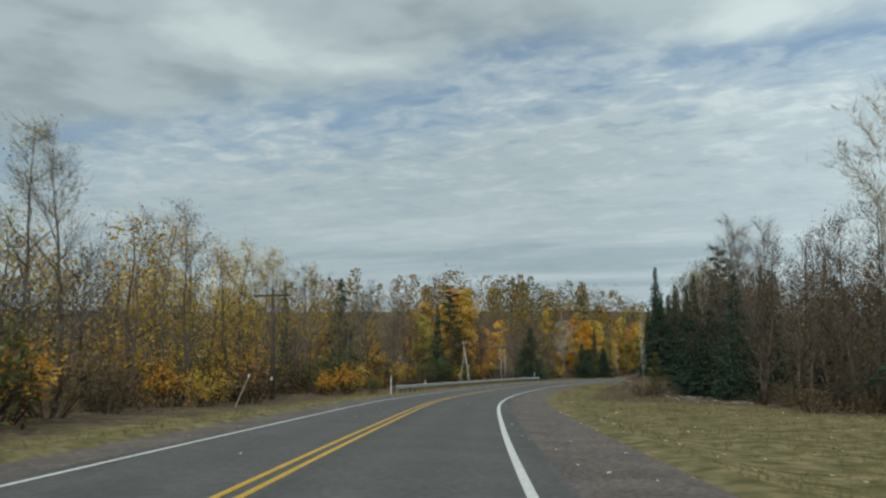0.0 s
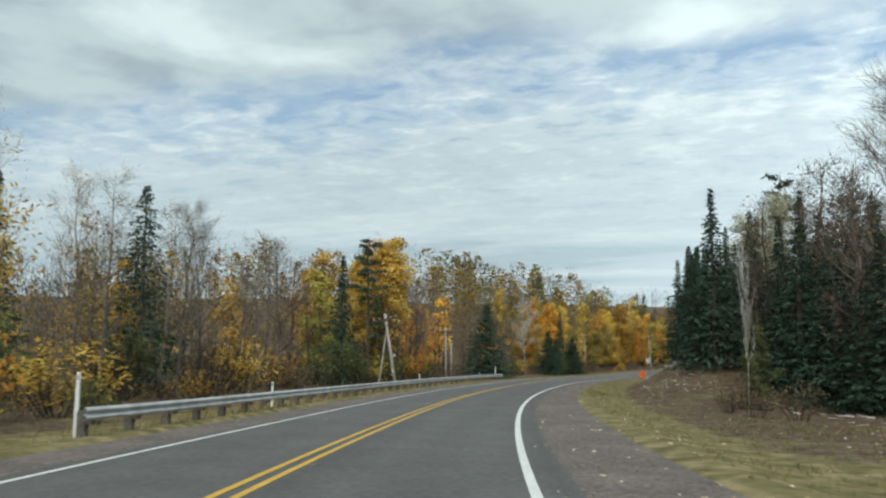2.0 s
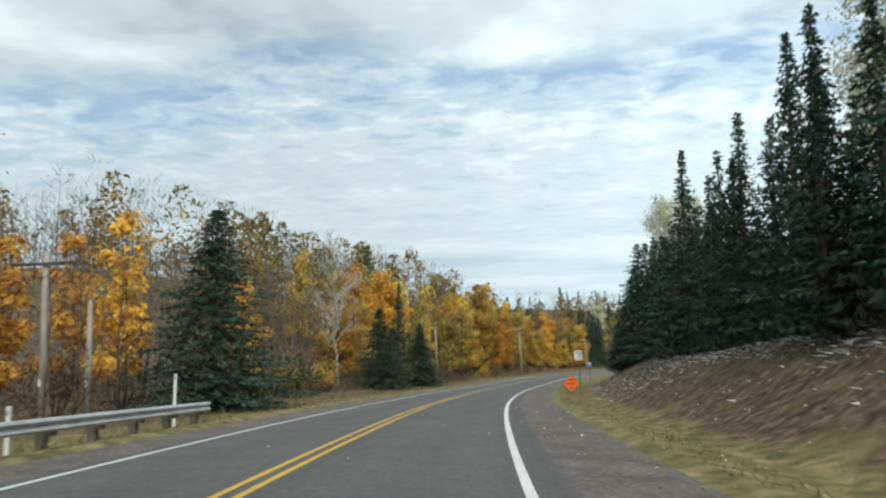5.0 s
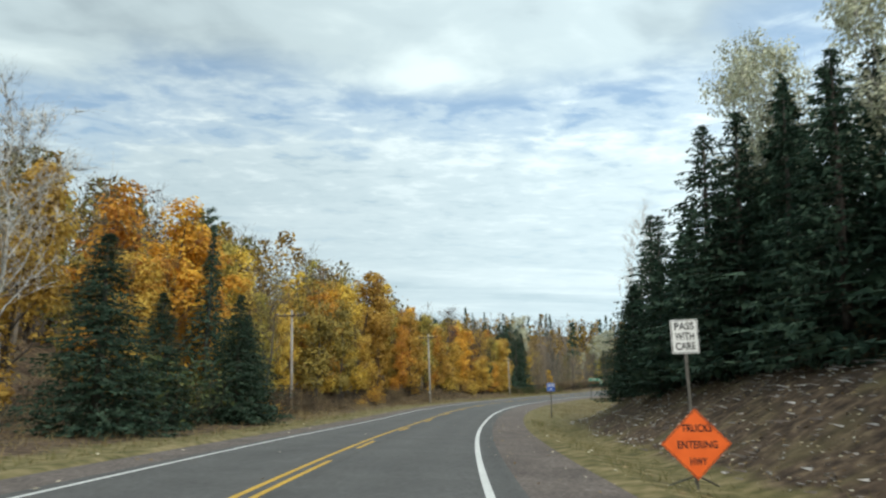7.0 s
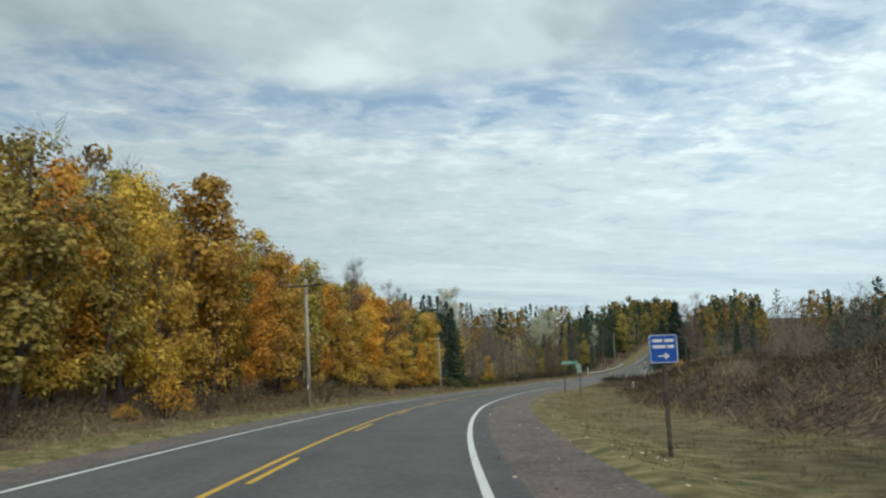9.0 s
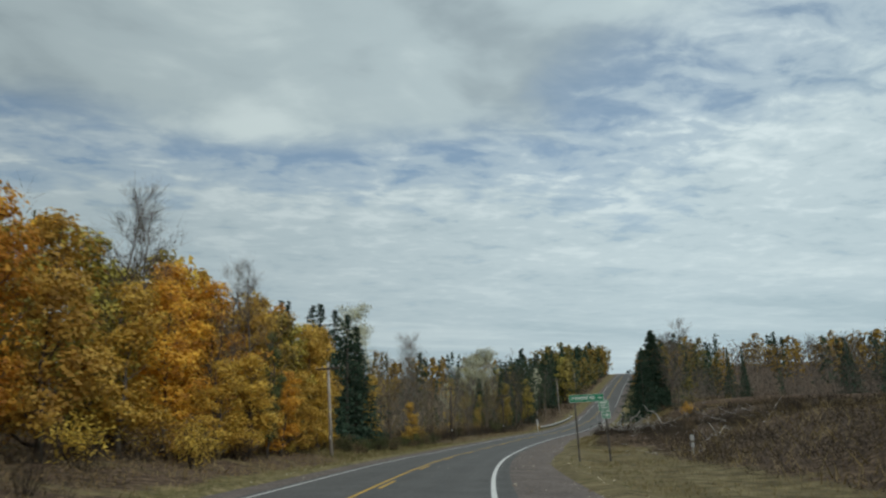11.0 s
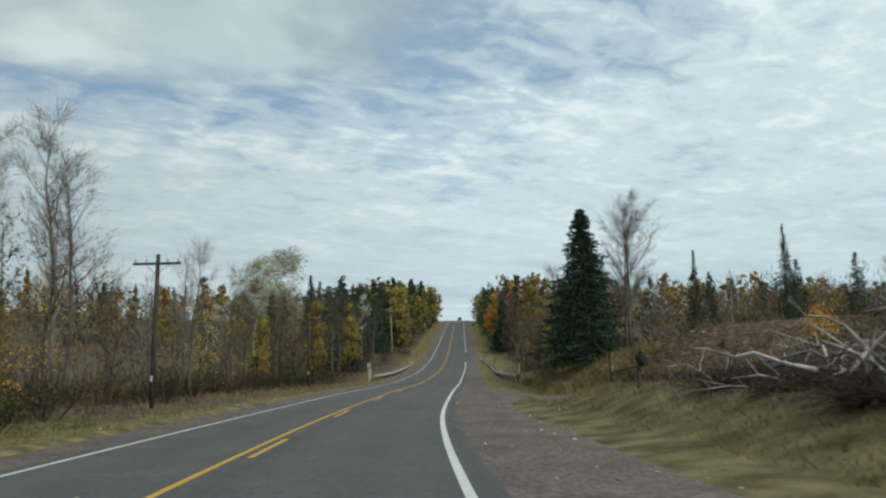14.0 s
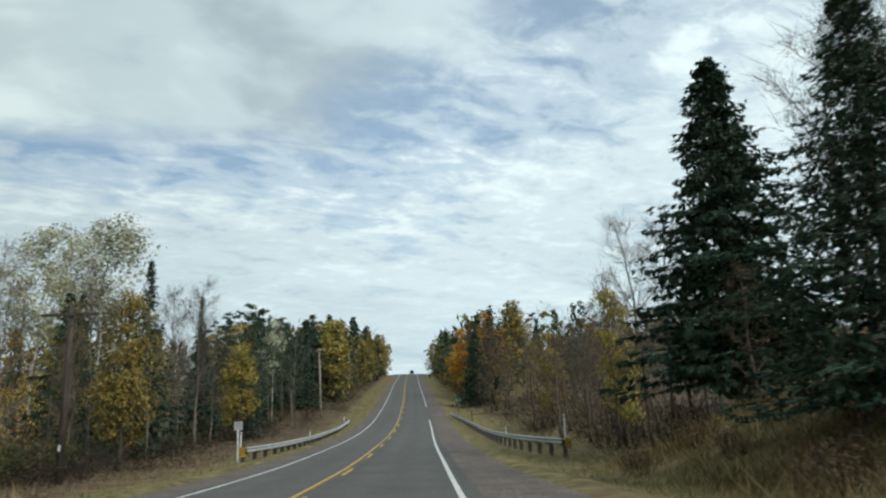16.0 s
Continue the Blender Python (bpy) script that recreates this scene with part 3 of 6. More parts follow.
        pick = rng.choice(len(keep), leaves, p=weight / weight.sum())
        at = keep[pick] + rng.normal(0, clump, (leaves, 3)) * np.array([1, 1, 0.7])
        at = at[at[:, 2] > height * crown_from * 0.6]
        leaf.quads(leaf_quads(rng, at, leaf_size)[:, :3])
    return stem, wood, leaf


def spruce(seed, height, radius, from_z=0.03, gap=0.42, per=8, sprays=13, size=0.42, thin=0.0, shape_pow=1.0, core=18, slim=0.24, hang=0.55):
    """A spruce or fir: whorls of drooping boughs, each a row of narrow needle sprays, on a straight tapering trunk."""
    rng = np.random.default_rng(seed)
    stem, wood, needle = Shape(), Shape(), Shape()
    stem.tube([(0, 0, 0), (0, 0, height * 0.5), (0, 0, height * 0.99)], [height * 0.013 + 0.03, height * 0.007 + 0.02, 0.012], 6)
    z, quads, bb, be = height * from_z, [], [], []
    k = 0
    while z < height * 0.985:
        f = z / height
        reach = radius * (1 - f) ** shape_pow * (0.86 + 0.14 * math.sin(k * 1.7)) * min(1, 0.7 + f * 4) + 0.10
        for b in range(max(4, int(per * (0.6 + 0.4 * (1 - f))))):
            if rng.random() < thin:
                continue
            az = rng.uniform(0, 2 * math.pi)
            long = reach * rng.uniform(0.65, 1.15)
            out = np.array([math.cos(az), math.sin(az), 0])
            side = np.array([-out[1], out[0], 0])
            n = max(3, int(sprays * (0.35 + 0.65 * long / max(radius, 0.1))))
            w = ((np.arange(n) + rng.random(n)) / n) ** 0.6
            drop = -0.30 * long * w ** 1.4 + 0.12 * long * w ** 4 + (0.35 * long * w if f > 0.86 else 0)
            p = out * (long * w)[:, None] + np.array([0, 0, z]) + np.array([0, 0, 1]) * drop[:, None]
            bb.append([0, 0, z]), be.append(p[-1])
            p = p + side * (rng.normal(0, 0.17, n) * long * (1.15 - w))[:, None] + rng.normal(0, 0.05, (n, 3))
            s = (size * rng.uniform(0.65, 1.3, n) * (0.6 + 0.5 * (1 - f)))[:, None]
            tip = unit(out + side * rng.normal(0, 0.6, (n, 1)) + rng.normal(0, 0.2, (n, 3)) + np.array([0, 0, -0.30]))
            flat = unit(np.cross(tip, np.array([0, 0, 1.0]) + rng.normal(0, 0.5, (n, 3))))
            quads.append(np.stack([p - tip * s * 0.4 + flat * s * slim, p - tip * s * 0.4 - flat * s * slim, p + tip * s * 0.9], 1))
            low = rng.random(n) < hang      # needles hanging below the bough
            across = unit(out * rng.normal(0.2, 0.7, (n, 1)) + side * rng.normal(0, 0.8, (n, 1)))[low] * s[low] * 0.36
            quads.append(np.stack([p[low] - across, p[low] + across, p[low] + out * s[low] * 0.18 - np.array([0, 0, 0.75]) * s[low]], 1))
        z += gap * rng.uniform(0.75, 1.25) * (0.5 + 0.6 * (1 - f))
        k += 1
    wood.spikes(bb, be, 0.018)
    inner = int(core * height)
    f = rng.random(inner) ** 1.4 * 0.80 + from_z
    a, r = rng.uniform(0, 6.283, inner), radius * (1 - f) ** shape_pow * np.sqrt(rng.random(inner)) * 0.58
    quads.append(leaf_quads(rng, np.c_[r * np.cos(a), r * np.sin(a), f * height], (size * (2.0 - 1.1 * f))[:, None], 0.8)[:, :3])
    needle.quads(np.concatenate(quads))
    return stem, wood, needle


def pine(seed, height, spread, from_f=0.35, limbs=26, tufts=70, size=0.30):
    """A white pine: level limbs ending in flat, ragged pads of needles."""
    rng = np.random.default_rng(seed)
    stem, wood, needle = Shape(), Shape(), Shape()
    u = np.linspace(0, 1, 7)
    trunk = np.c_[rng.normal(0, 0.05, 7), rng.normal(0, 0.05, 7), u * height]
    trunk[0, :2] = 0
    stem.tube(trunk, height * 0.014 * (1 - 0.9 * u), 7)
    pads = []
    for i in range(limbs):
        f = from_f + (0.97 - from_f) * (i + rng.random()) / limbs
        az = i * 2.4 + rng.normal(0, 0.4)
        long = spread * (1.15 - 0.8 * ((f - from_f) / (1 - from_f)) ** 1.5) * rng.uniform(0.55, 1.15)
        out = np.array([math.cos(az), math.sin(az), 0.14 + 0.5 * max(0, f - 0.75)])
        a = np.array([0, 0, f * height])
        b = a + out * long
        wood.tube([a, (a + b) / 2 + [0, 0, -0.05 * long], b + [0, 0, 0.06 * long]], [0.045, 0.03, 0.01], 4, cap=False)
        w = rng.uniform(0.3, 1.05, tufts)[:, None]
        pads.append(a + (b - a) * w + rng.normal(0, 1, (tufts, 3)) * np.array([0.26, 0.26, 0.11]) * (0.5 + long * 0.35))
    at = np.concatenate(pads)
    needle.quads(leaf_quads(rng, at, size * 1.15, -0.4)[:, :3])
    return stem, wood, needle


def shrub(seed, height, width, stems, twigs, leaves, leaf_size):
    """A many-stemmed bush."""
    rng = np.random.default_rng(seed)
    wood, leaf = Shape(), Shape()
    tips, base, end = [], [], []
    for _ in range(stems):
        az, out = rng.uniform(0, 6.283), rng.uniform(0.1, 1) * width * 0.5
        top = np.array([math.cos(az) * out, math.sin(az) * out, height * rng.uniform(0.55, 1.0) * (1 - 0.25 * out / width)])
        foot = np.array([math.cos(az), math.sin(az), 0]) * out * 0.35
        bow = (foot + top) / 2 + np.array([math.cos(az), math.sin(az), 0.3]) * 0.1 * height
        wood.tube([foot, bow, top], [0.018, 0.012, 0.004], 3, cap=False)
        for _ in range(twigs):
            w = rng.uniform(0.35, 1)
            b = foot * (1 - w) ** 2 + 2 * bow * w * (1 - w) + top * w * w
            e = b + unit(rng.normal(size=3) + np.array([0, 0, 0.7])) * height * rng.uniform(0.1, 0.28)
            base.append(b), end.append(e), tips.append(e)
    base, end = np.array(base), np.array(end)
    side = unit(np.cross(end - base, rng.normal(size=base.shape))) * 0.008
    wood.quads(np.stack([base - side, base + side, end], 1))
    if leaves:
        sites = np.array(tips)
        at = sites[rng.integers(0, len(sites), leaves)] + rng.normal(0, height * 0.06, (leaves, 3))
        leaf.quads(leaf_quads(rng, at[at[:, 2] > 0.05], leaf_size)[:, :3])
    return None, wood, leaf


STOCK = {}
SHAPES = {}


def stock(kind, made, bark, foliage, leaf_mat):
    """Keeps the meshes of one kind of plant, at full size, to be planted again and again."""
    stem, wood, leaf = made
    meshes = []
    if stem:
        meshes.append(("trunk", stem.mesh(kind + "_trunk", bark, True)))
    meshes.append(("branchwork", wood.mesh(kind + "_branchwork", bark, True)))
    if leaf.count:
        meshes.append(("crown" if stem else "foliage", leaf.mesh(kind + "_crown", leaf_mat)))
    STOCK.setdefault(foliage, []).append((kind, meshes))
    if foliage == "bare far":
        both = Shape()
        for piece in (stem, wood):
            both.add(np.concatenate(piece.verts), piece.faces)
        SHAPES.setdefault(foliage, []).append((np.concatenate(both.verts), both.faces))


TALL = 16.0      # height at which broad-leaved stock is built
for v in range(4):
    stock("bare_tree", broadleaf(10 + v, TALL, 0.20, 0.17, 19, 6, 3, 0, 0, rise_up=1.2, stem_r=0.009, haze=1500, haze_w=0.019), BARK_GREY, "bare", None)
    stock("bare_tree", broadleaf(20 + v, TALL, 0.20, 0.15, 15, 5, 2, 1900, 0.125, 0.45, stem_r=0.0085, haze=600, haze_w=0.018), BARK_GREY, "thin", LEAF[("olive", "brown", "yellow", "olive")[v]])
    stock("maple_tree", broadleaf(30 + v, TALL, 0.05, 0.17, 20, 5, 1, 5800, 0.24, 0.82, lobes=95), BARK, "yellow", LEAF["yellow"])
    stock("maple_tree", broadleaf(40 + v, TALL, 0.05, 0.17, 20, 5, 1, 5800, 0.24, 0.82, lobes=95), BARK, "orange", LEAF["orange"])
for v in range(3):
    stock("broadleaf_tree", broadleaf(50 + v, TALL, 0.06, 0.16, 18, 5, 1, 4700, 0.23, 0.80, lobes=80), BARK, "olive", LEAF["olive"])
    stock("broadleaf_tree", broadleaf(60 + v, TALL, 0.08, 0.17, 18, 5, 2, 1200, 0.17, 0.6, haze=600, haze_w=0.026), BARK_BROWN, "brown", LEAF["brown"])
    stock("aspen_tree", broadleaf(70 + v, TALL, 0.42, 0.16, 16, 6, 3, 5200, 0.135, 0.62, 1.2, 0.0075, haze=400, haze_w=0.014, lobes=110), BARK_PALE, "aspen", LEAF["pale"])
    stock("spruce_tree", spruce(80 + v, TALL, 4.8, gap=0.36, per=9, sprays=19, size=0.30, core=40, slim=0.21, shape_pow=0.95), BARK, "spruce", NEEDLE)
    stock("fir_tree", spruce(90 + v, TALL, 3.8, gap=0.36, per=9, sprays=17, size=0.285, core=36, slim=0.21, shape_pow=1.2), BARK, "fir", NEEDLE)
for v in range(2):
    stock("hardwood_tree", broadleaf(25 + v, TALL, 0.16, 0.15, 17, 5, 2, 3000, 0.135, 0.55, 1.1, stem_r=0.0085, haze=500, haze_w=0.018), BARK_GREY, "gold", LEAF["yellow"])
    stock("birch_tree", broadleaf(75 + v, TALL, 0.26, 0.20, 22, 7, 8, 0, 0, 0.3, 1.5, 0.0055, haze=900, haze_w=0.012), BARK_PALE, "birch", None)
    stock("white_spruce_tree", spruce(100 + v, TALL, 5.2, gap=0.32, per=12, sprays=40, size=0.235, shape_pow=0.85, core=110, slim=0.21), BARK, "broad_spruce", NEEDLE)
    stock("pine_tree", pine(110 + v, TALL, 2.9, 0.22, 32, 110, 0.27), BARK, "pine", NEEDLE_PINE)
    stock("balsam_tree", spruce(120 + v, TALL, 4.2, gap=0.30, per=12, sprays=36, size=0.29, thin=0.10, from_z=0.14, shape_pow=0.78, core=110, slim=0.22, hang=0.8), BARK, "ragged_spruce", NEEDLE)
    stock("green_tree", broadleaf(130 + v, TALL, 0.06, 0.17, 18, 5, 1, 6000, 0.21, 0.75, lobes=80), BARK, "green", LEAF["green"])
for v in range(3):      # the same kinds with coarser branches and foliage, for deep in the woods
    stock("bare_tree", broadleaf(210 + v, TALL, 0.22, 0.16, 11, 4, 2, 0, 0, stem_r=0.0095, light=True, haze=300, haze_w=0.03), BARK_GREY, "bare far", None)
    stock("bare_tree", broadleaf(220 + v, TALL, 0.22, 0.14, 11, 4, 1, 380, 0.24, 0.5, light=True, haze=200, haze_w=0.035), BARK_GREY, "thin far", LEAF[("olive", "brown", "yellow")[v]])
for v in range(2):
    for tone, n_leaf, n_haze in (("gold", 560, 140), ("yellow", 1550, 0), ("orange", 1550, 0), ("olive", 1300, 40), ("brown", 420, 320)):
        stock("broadleaf_tree" if tone in ("olive", "brown") else "maple_tree", broadleaf(230 + v + len(tone) * 7, TALL, 0.05, 0.17, 12, 4, 0, n_leaf, 0.41, 0.9, light=True, haze=n_haze, haze_w=0.035, lobes=0 if tone in ("brown", "gold") else 60), BARK_BROWN if tone in ("brown", "gold") else BARK, tone + " far", LEAF["yellow" if tone == "gold" else tone])
    stock("aspen_tree", broadleaf(260 + v, TALL, 0.40, 0.15, 10, 4, 2, 1000, 0.25, 0.7, 1.3, 0.0075, light=True, lobes=50), BARK_PALE, "aspen far", LEAF["pale"])
    stock("spruce_tree", spruce(270 + v, TALL, 4.6, gap=0.6, per=8, sprays=10, size=0.58, core=24, slim=0.2), BARK, "spruce far", NEEDLE)
    stock("fir_tree", spruce(280 + v, TALL, 3.7, gap=0.6, per=8, sprays=9, size=0.52, core=22, slim=0.2), BARK, "fir far", NEEDLE)
    stock("pine_tree", pine(290 + v, TALL, 2.8, 0.2, 20, 44, 0.40), BARK, "pine far", NEEDLE_PINE)
BUSH_TALL = 2.0
for v in range(3):
    stock("bush", shrub(140 + v, BUSH_TALL, 2.4, 24, 9, 0, 0), TWIG, "bare_bush", None)
    stock("bush", shrub(150 + v, BUSH_TALL, 2.4, 20, 7, 480, 0.13), TWIG, "brown_bush", LEAF["brown"])
    stock("bush", shrub(160 + v, BUSH_TALL, 2.2, 20, 7, 680, 0.14), TWIG, "orange_bush", LEAF["orange"])
    stock("bush", shrub(170 + v, BUSH_TALL, 2.2, 20, 7, 680, 0.14), TWIG, "green_bush", LEAF["green"])
    stock("bush", shrub(180 + v, BUSH_TALL, 2.2, 20, 7, 680, 0.14), TWIG, "yellow_bush", LEAF["yellow"])

TREE_WORDS = {
    "bare": ("tall leafless grey hardwood tree in the woods", "tree"), "thin": ("nearly bare hardwood tree with a few last leaves", "tree"),
    "gold": ("half-bare hardwood tree with thinning golden leaves", "tree"),
    "yellow": ("hardwood tree in full yellow autumn leaf", "tree"), "orange": ("maple tree in orange autumn leaf", "tree"),
    "olive": ("hardwood tree turning from green to yellow", "tree"), "brown": ("hardwood tree with sparse russet-brown leaves", "tree"),
    "aspen": ("pale-barked aspen with thin silvery leaves", "tree"), "spruce": ("dark green spruce standing in the woods", "tree"),
    "fir": ("slender dark green fir with a pointed top", "tree"), "broad_spruce": ("broad dark green spruce branched to the ground", "tree"),
    "birch": ("slender leafless birch with fine pale branches", "tree"), "pine": ("white pine with flat ragged pads of needles", "tree"), "ragged_spruce": ("tall ragged conifer with gaps between its boughs", "tree"),
    "green": ("hardwood tree still in dull green leaf", "tree"),
    "bare_bush": ("leafless brown bush at the edge of the woods", "bush"), "brown_bush": ("russet-brown bush at the edge of the woods", "bush"),
    "orange_bush": ("orange-leaved bush beside the road verge", "bush"), "green_bush": ("dull green bush beside the woods", "bush"),
    "yellow_bush": ("yellow-leaved young maple bush", "bush"),
}
PLANTED = []


def plant(foliage, x, y, z, height, turn=None, wide=1.0, variant=None, rng=random):
    """One plant of the stock, scaled to its height."""
    choice = STOCK[foliage]
    kind, meshes = choice[variant % len(choice)] if variant is not None else rng.choice(choice)
    words, category = TREE_WORDS[foliage.split()[0]]
    root = thing(kind, words, category, "bushes along the road" if category == "bush" else "trees of the roadside woods")
    k = height / (BUSH_TALL if category == "bush" else TALL)
    wide *= 1.18 if meshes[-1][1].materials[0] == NEEDLE else 1.0
    root.matrix_basis = pose(x, y, z - 0.08, 0, 0, rng.uniform(0, 360) if turn is None else turn) @ Matrix.Diagonal((k * wide, k * wide, k, 1))
    for name, me in meshes:
        piece = part(name, me, None, root)
        if name != "trunk":
            tagged(piece, kind="stuff")
    PLANTED.append((x, y))
    return root


# ---------------------------------------------------------------- ground, road, shoulders, lines
def grid_mesh(name, s_list, d_of, lift, mat, smooth=True, layers=None):
    """A sheet over stations s and sideways places d (a function of s giving a row), lifted over the ground or over the road's level."""
    s_list = np.asarray(s_list, float)
    rows = np.array([d_of(s) for s in s_list])
    n, m = rows.shape
    s2 = np.repeat(s_list[:, None], m, 1)
    xy = plan(s2, rows)
    z = lift(s2, rows)
    v = np.concatenate([xy, z[..., None]], -1).reshape(-1, 3)
    i = np.arange(n * m).reshape(n, m)
    f = np.stack([i[:-1, :-1], i[:-1, 1:], i[1:, 1:], i[1:, :-1]], -1).reshape(-1, 4)
    me = bpy.data.meshes.new(name)
    me.from_pydata(v, [], f.tolist())
    me.materials.append(mat)
    me.polygons.foreach_set("use_smooth", [smooth] * len(me.polygons))
    for key, values in (layers or {}).items():
        att = me.attributes.new(key, "FLOAT", "POINT")
        att.data.foreach_set("value", values(s2, rows).ravel().astype(np.float32))
    me.update()
    return new(name, me)


def crown_z(s, d):
    """The paved road: a slight crown."""
    c, _ = centre_at(s)
    return c[..., 2] - 0.012 * np.abs(d)


def cleared(s, d):
    """Bare dark soil of the cleared patch under the dead branches."""
    return span(s, 315, 338, 4) * ease(d, 9.6, 11.0) * (1 - ease(d, 24, 30))


def grass_cover(s, d):
    e = right_edge(s)
    right = (1 - ease(d - e, 2.0, 4.2)) * span(s, 60, 372, 12) + (1 - ease(d - e, 14, 19)) * span(s, -200, 60, 12) + (1 - ease(d - e, 3, 6)) * ease(s, 365, 390)
    left = 1 - ease(LEFT_EDGE - d, 2.4, 5.4) * (1 - 0.8 * span(s, 302, 340, 6))
    return np.where(d > 0, right * (1 - 0.75 * span(s, 225, 372, 20)) * (1 - cleared(s, d)), left * (1 - 0.25 * ease(s, 280, 330)))


def straw_cover(s, d):
    right = span(s, 205, 372, 14) * (1 - ease(d, 12.8, 16.5)) + span(s, 80, 205, 10) * 0.3 + ease(s, 365, 390) * (1 - ease(d, 20, 30))
    return np.where(d > 0, right * (1 - cleared(s, d)) - 0.5 * cleared(s, d), 0.35 + 0 * d)


s_rows = np.r_[-195:-40:12, -40:480:2, 480:760:8, 760:830:10]


def ground_row(s):
    e = float(right_edge(np.array([s]))[0])
    left = LEFT_EDGE - np.array([2500, 1400, 700, 380, 220, 140, 95, 70, 52, 40, 32, 26, 21, 17, 14, 11, 9, 7.2, 5.8, 4.5, 3.4, 2.4, 1.5, 0.7, 0.15])
    mid = np.array([-4.2, -2, 0, 2, 4.2])
    right = e + np.array([0.15, 0.7, 1.5, 2.4, 3.4, 4.5, 5.8, 7.2, 8.6, 10, 12, 14, 16.5, 19, 22, 25, 29, 34, 42, 54, 72, 100, 145, 220, 380, 700, 1400, 2500])
    return np.r_[left, mid, right]


def ground_lift(s, d):
    e = right_edge(s)
    inside = (d < e) & (d > LEFT_EDGE)
    c, _ = centre_at(s)
    return np.where(inside, c[..., 2] - 0.30, c[..., 2] + rise(s, d))


ground = grid_mesh("ground", s_rows, ground_row, ground_lift, GROUND, True, {"grass": grass_cover, "straw": straw_cover})
tagged(ground, "rolling ground with grass verges, brown field and leafy forest floor", "ground", kind="structure")

near_s = np.arange(-60, 765, 2.0)


def worn(s, d):
    paths = sum(np.exp(-((d - m) / 0.42) ** 2) for m in (-2.75, -1.05, 1.0, 2.65))
    seams = 0.9 * np.exp(-((d - 0.12) / 0.09) ** 2) + 0.7 * np.exp(-((np.abs(d) - 3.75) / 0.12) ** 2)
    return np.clip(0.45 + 0.35 * paths - seams * (0.5 + 0.3 * wave(s * 0.9, d)) + 0.12 * wave(s * 0.35, d * 0.8), 0, 1)


road = grid_mesh("road", near_s, lambda s: np.array([-3.85, -3.65, -3.3, -2.9, -2.6, -2.2, -1.8, -1.4, -1.0, -0.6, -0.2, 0, 0.12, 0.25, 0.6, 1.0, 1.4, 1.8, 2.2, 2.6, 2.9, 3.3, 3.6, 3.78, 3.95]), lambda s, d: crown_z(s, d), ASPHALT, True, {"worn": worn})
tagged(road, "two-lane grey asphalt road curving through woods", "road", kind="structure")


def jag(s):
    return 0.10 * math.sin(s * 1.9) + 0.12 * math.sin(s * 0.53 + 1) + 0.06 * math.sin(s * 4.7)


shoulder_s = np.arange(-60, 765, 1.0)
for name, row in (("shoulder_right", lambda s: np.array([3.9, 4.5, 5.3, float(right_edge(np.array([s]))[0]) + 0.05 + jag(s), float(right_edge(np.array([s]))[0]) + 0.5 + jag(s)])),
                  ("shoulder_left", lambda s: np.array([LEFT_EDGE - 0.45 - jag(s + 50), LEFT_EDGE - 0.05 - jag(s + 50), -4.5, -3.8]))):
    def lift(s, d):
        c, _ = centre_at(s)
        e = right_edge(s)
        over = np.maximum(np.maximum(d - e, LEFT_EDGE - d), 0)
        return c[..., 2] - 0.012 * np.abs(d) - 0.006 - np.where(over > 0.3, 0.22, 0.0)
    tagged(grid_mesh(name, shoulder_s, row, lift, GRAVEL), "reddish-grey gravel shoulder strewn with leaves", "shoulder", kind="structure")


def paint_line(name, s0, s1, d, width, mat, label, category="road marking"):
    s = np.arange(s0, s1 + 0.01, min(2.0, (s1 - s0) / 2))
    at = d if callable(d) else lambda q: d
    ob = grid_mesh(name, s, lambda q: np.array([at(q) - width / 2, at(q) + width / 2]), lambda a, b: crown_z(a, b) + 0.005, mat)
    return tagged(ob, label, category, "painted road lines", "structure")


paint_line("edge_line_right", -60, 453, lambda q: 3.34 + 0.12 * float(ease(q, 270, 305)), 0.15, WHITE_LINE, "solid white edge line along the road")
paint_line("edge_line_right", 477, 764, 3.46, 0.14, WHITE_LINE, "solid white edge line beyond the side road")
paint_line("edge_line_left", -60, 764, -3.46, 0.12, WHITE_LINE, "solid white edge line along the far lane")
paint_line("centre_line_solid", -60, 764, -0.40, 0.115, YELLOW_LINE, "solid yellow centre line")
paint_line("centre_line_solid", -60, 171.0, -0.11, 0.115, YELLOW_LINE, "solid yellow no-passing line that ends at the signs")
for k in range(50):
    a = 174.3 + 11.6 * k
    paint_line("centre_dash", a, a + 3.7, -0.11, 0.115, YELLOW_LINE, "yellow dash beside the solid centre line")


def track_gravel():
    """The gravel mouth of the side road that leaves to the right by the signs."""
    shape = Shape()
    n, m = 9, 9
    v = []
    for i in range(n):
        d = (5.3, 6.4)[i] if i < 2 else 6.4 + (i - 1) * 1.3
        half = 3.4 + 7.0 * math.exp(-i * 0.30)
        s_mid = 355 + 0.010 * i * i
        for j in range(m):
            s = s_mid + half * (j / (m - 1) * 2 - 1)
            x, y = plan(np.array([s]), np.array([d]))[0]
            edge = abs(j / (m - 1) * 2 - 1)
            level = float(centre_at(np.array([s]))[0][0, 2]) - 0.012 * d - 0.006
            z = float(ground_z(np.array([s]), np.array([d]))[0]) + 0.07 - 0.16 * edge ** 6
            v.append((x, y, level - 0.05 if i == 0 else max(z, level + 0.01 - 0.2 * edge ** 6) if i == 1 else z))
    f = [(i * m + j, i * m + j + 1, (i + 1) * m + j + 1, (i + 1) * m + j) for i in range(n - 1) for j in range(m - 1)]
    shape.add(v, f)
    solid("side_road", shape, GRAVEL, "reddish gravel side road joining the highway", "road", kind="structure", smooth=True)


track_gravel()


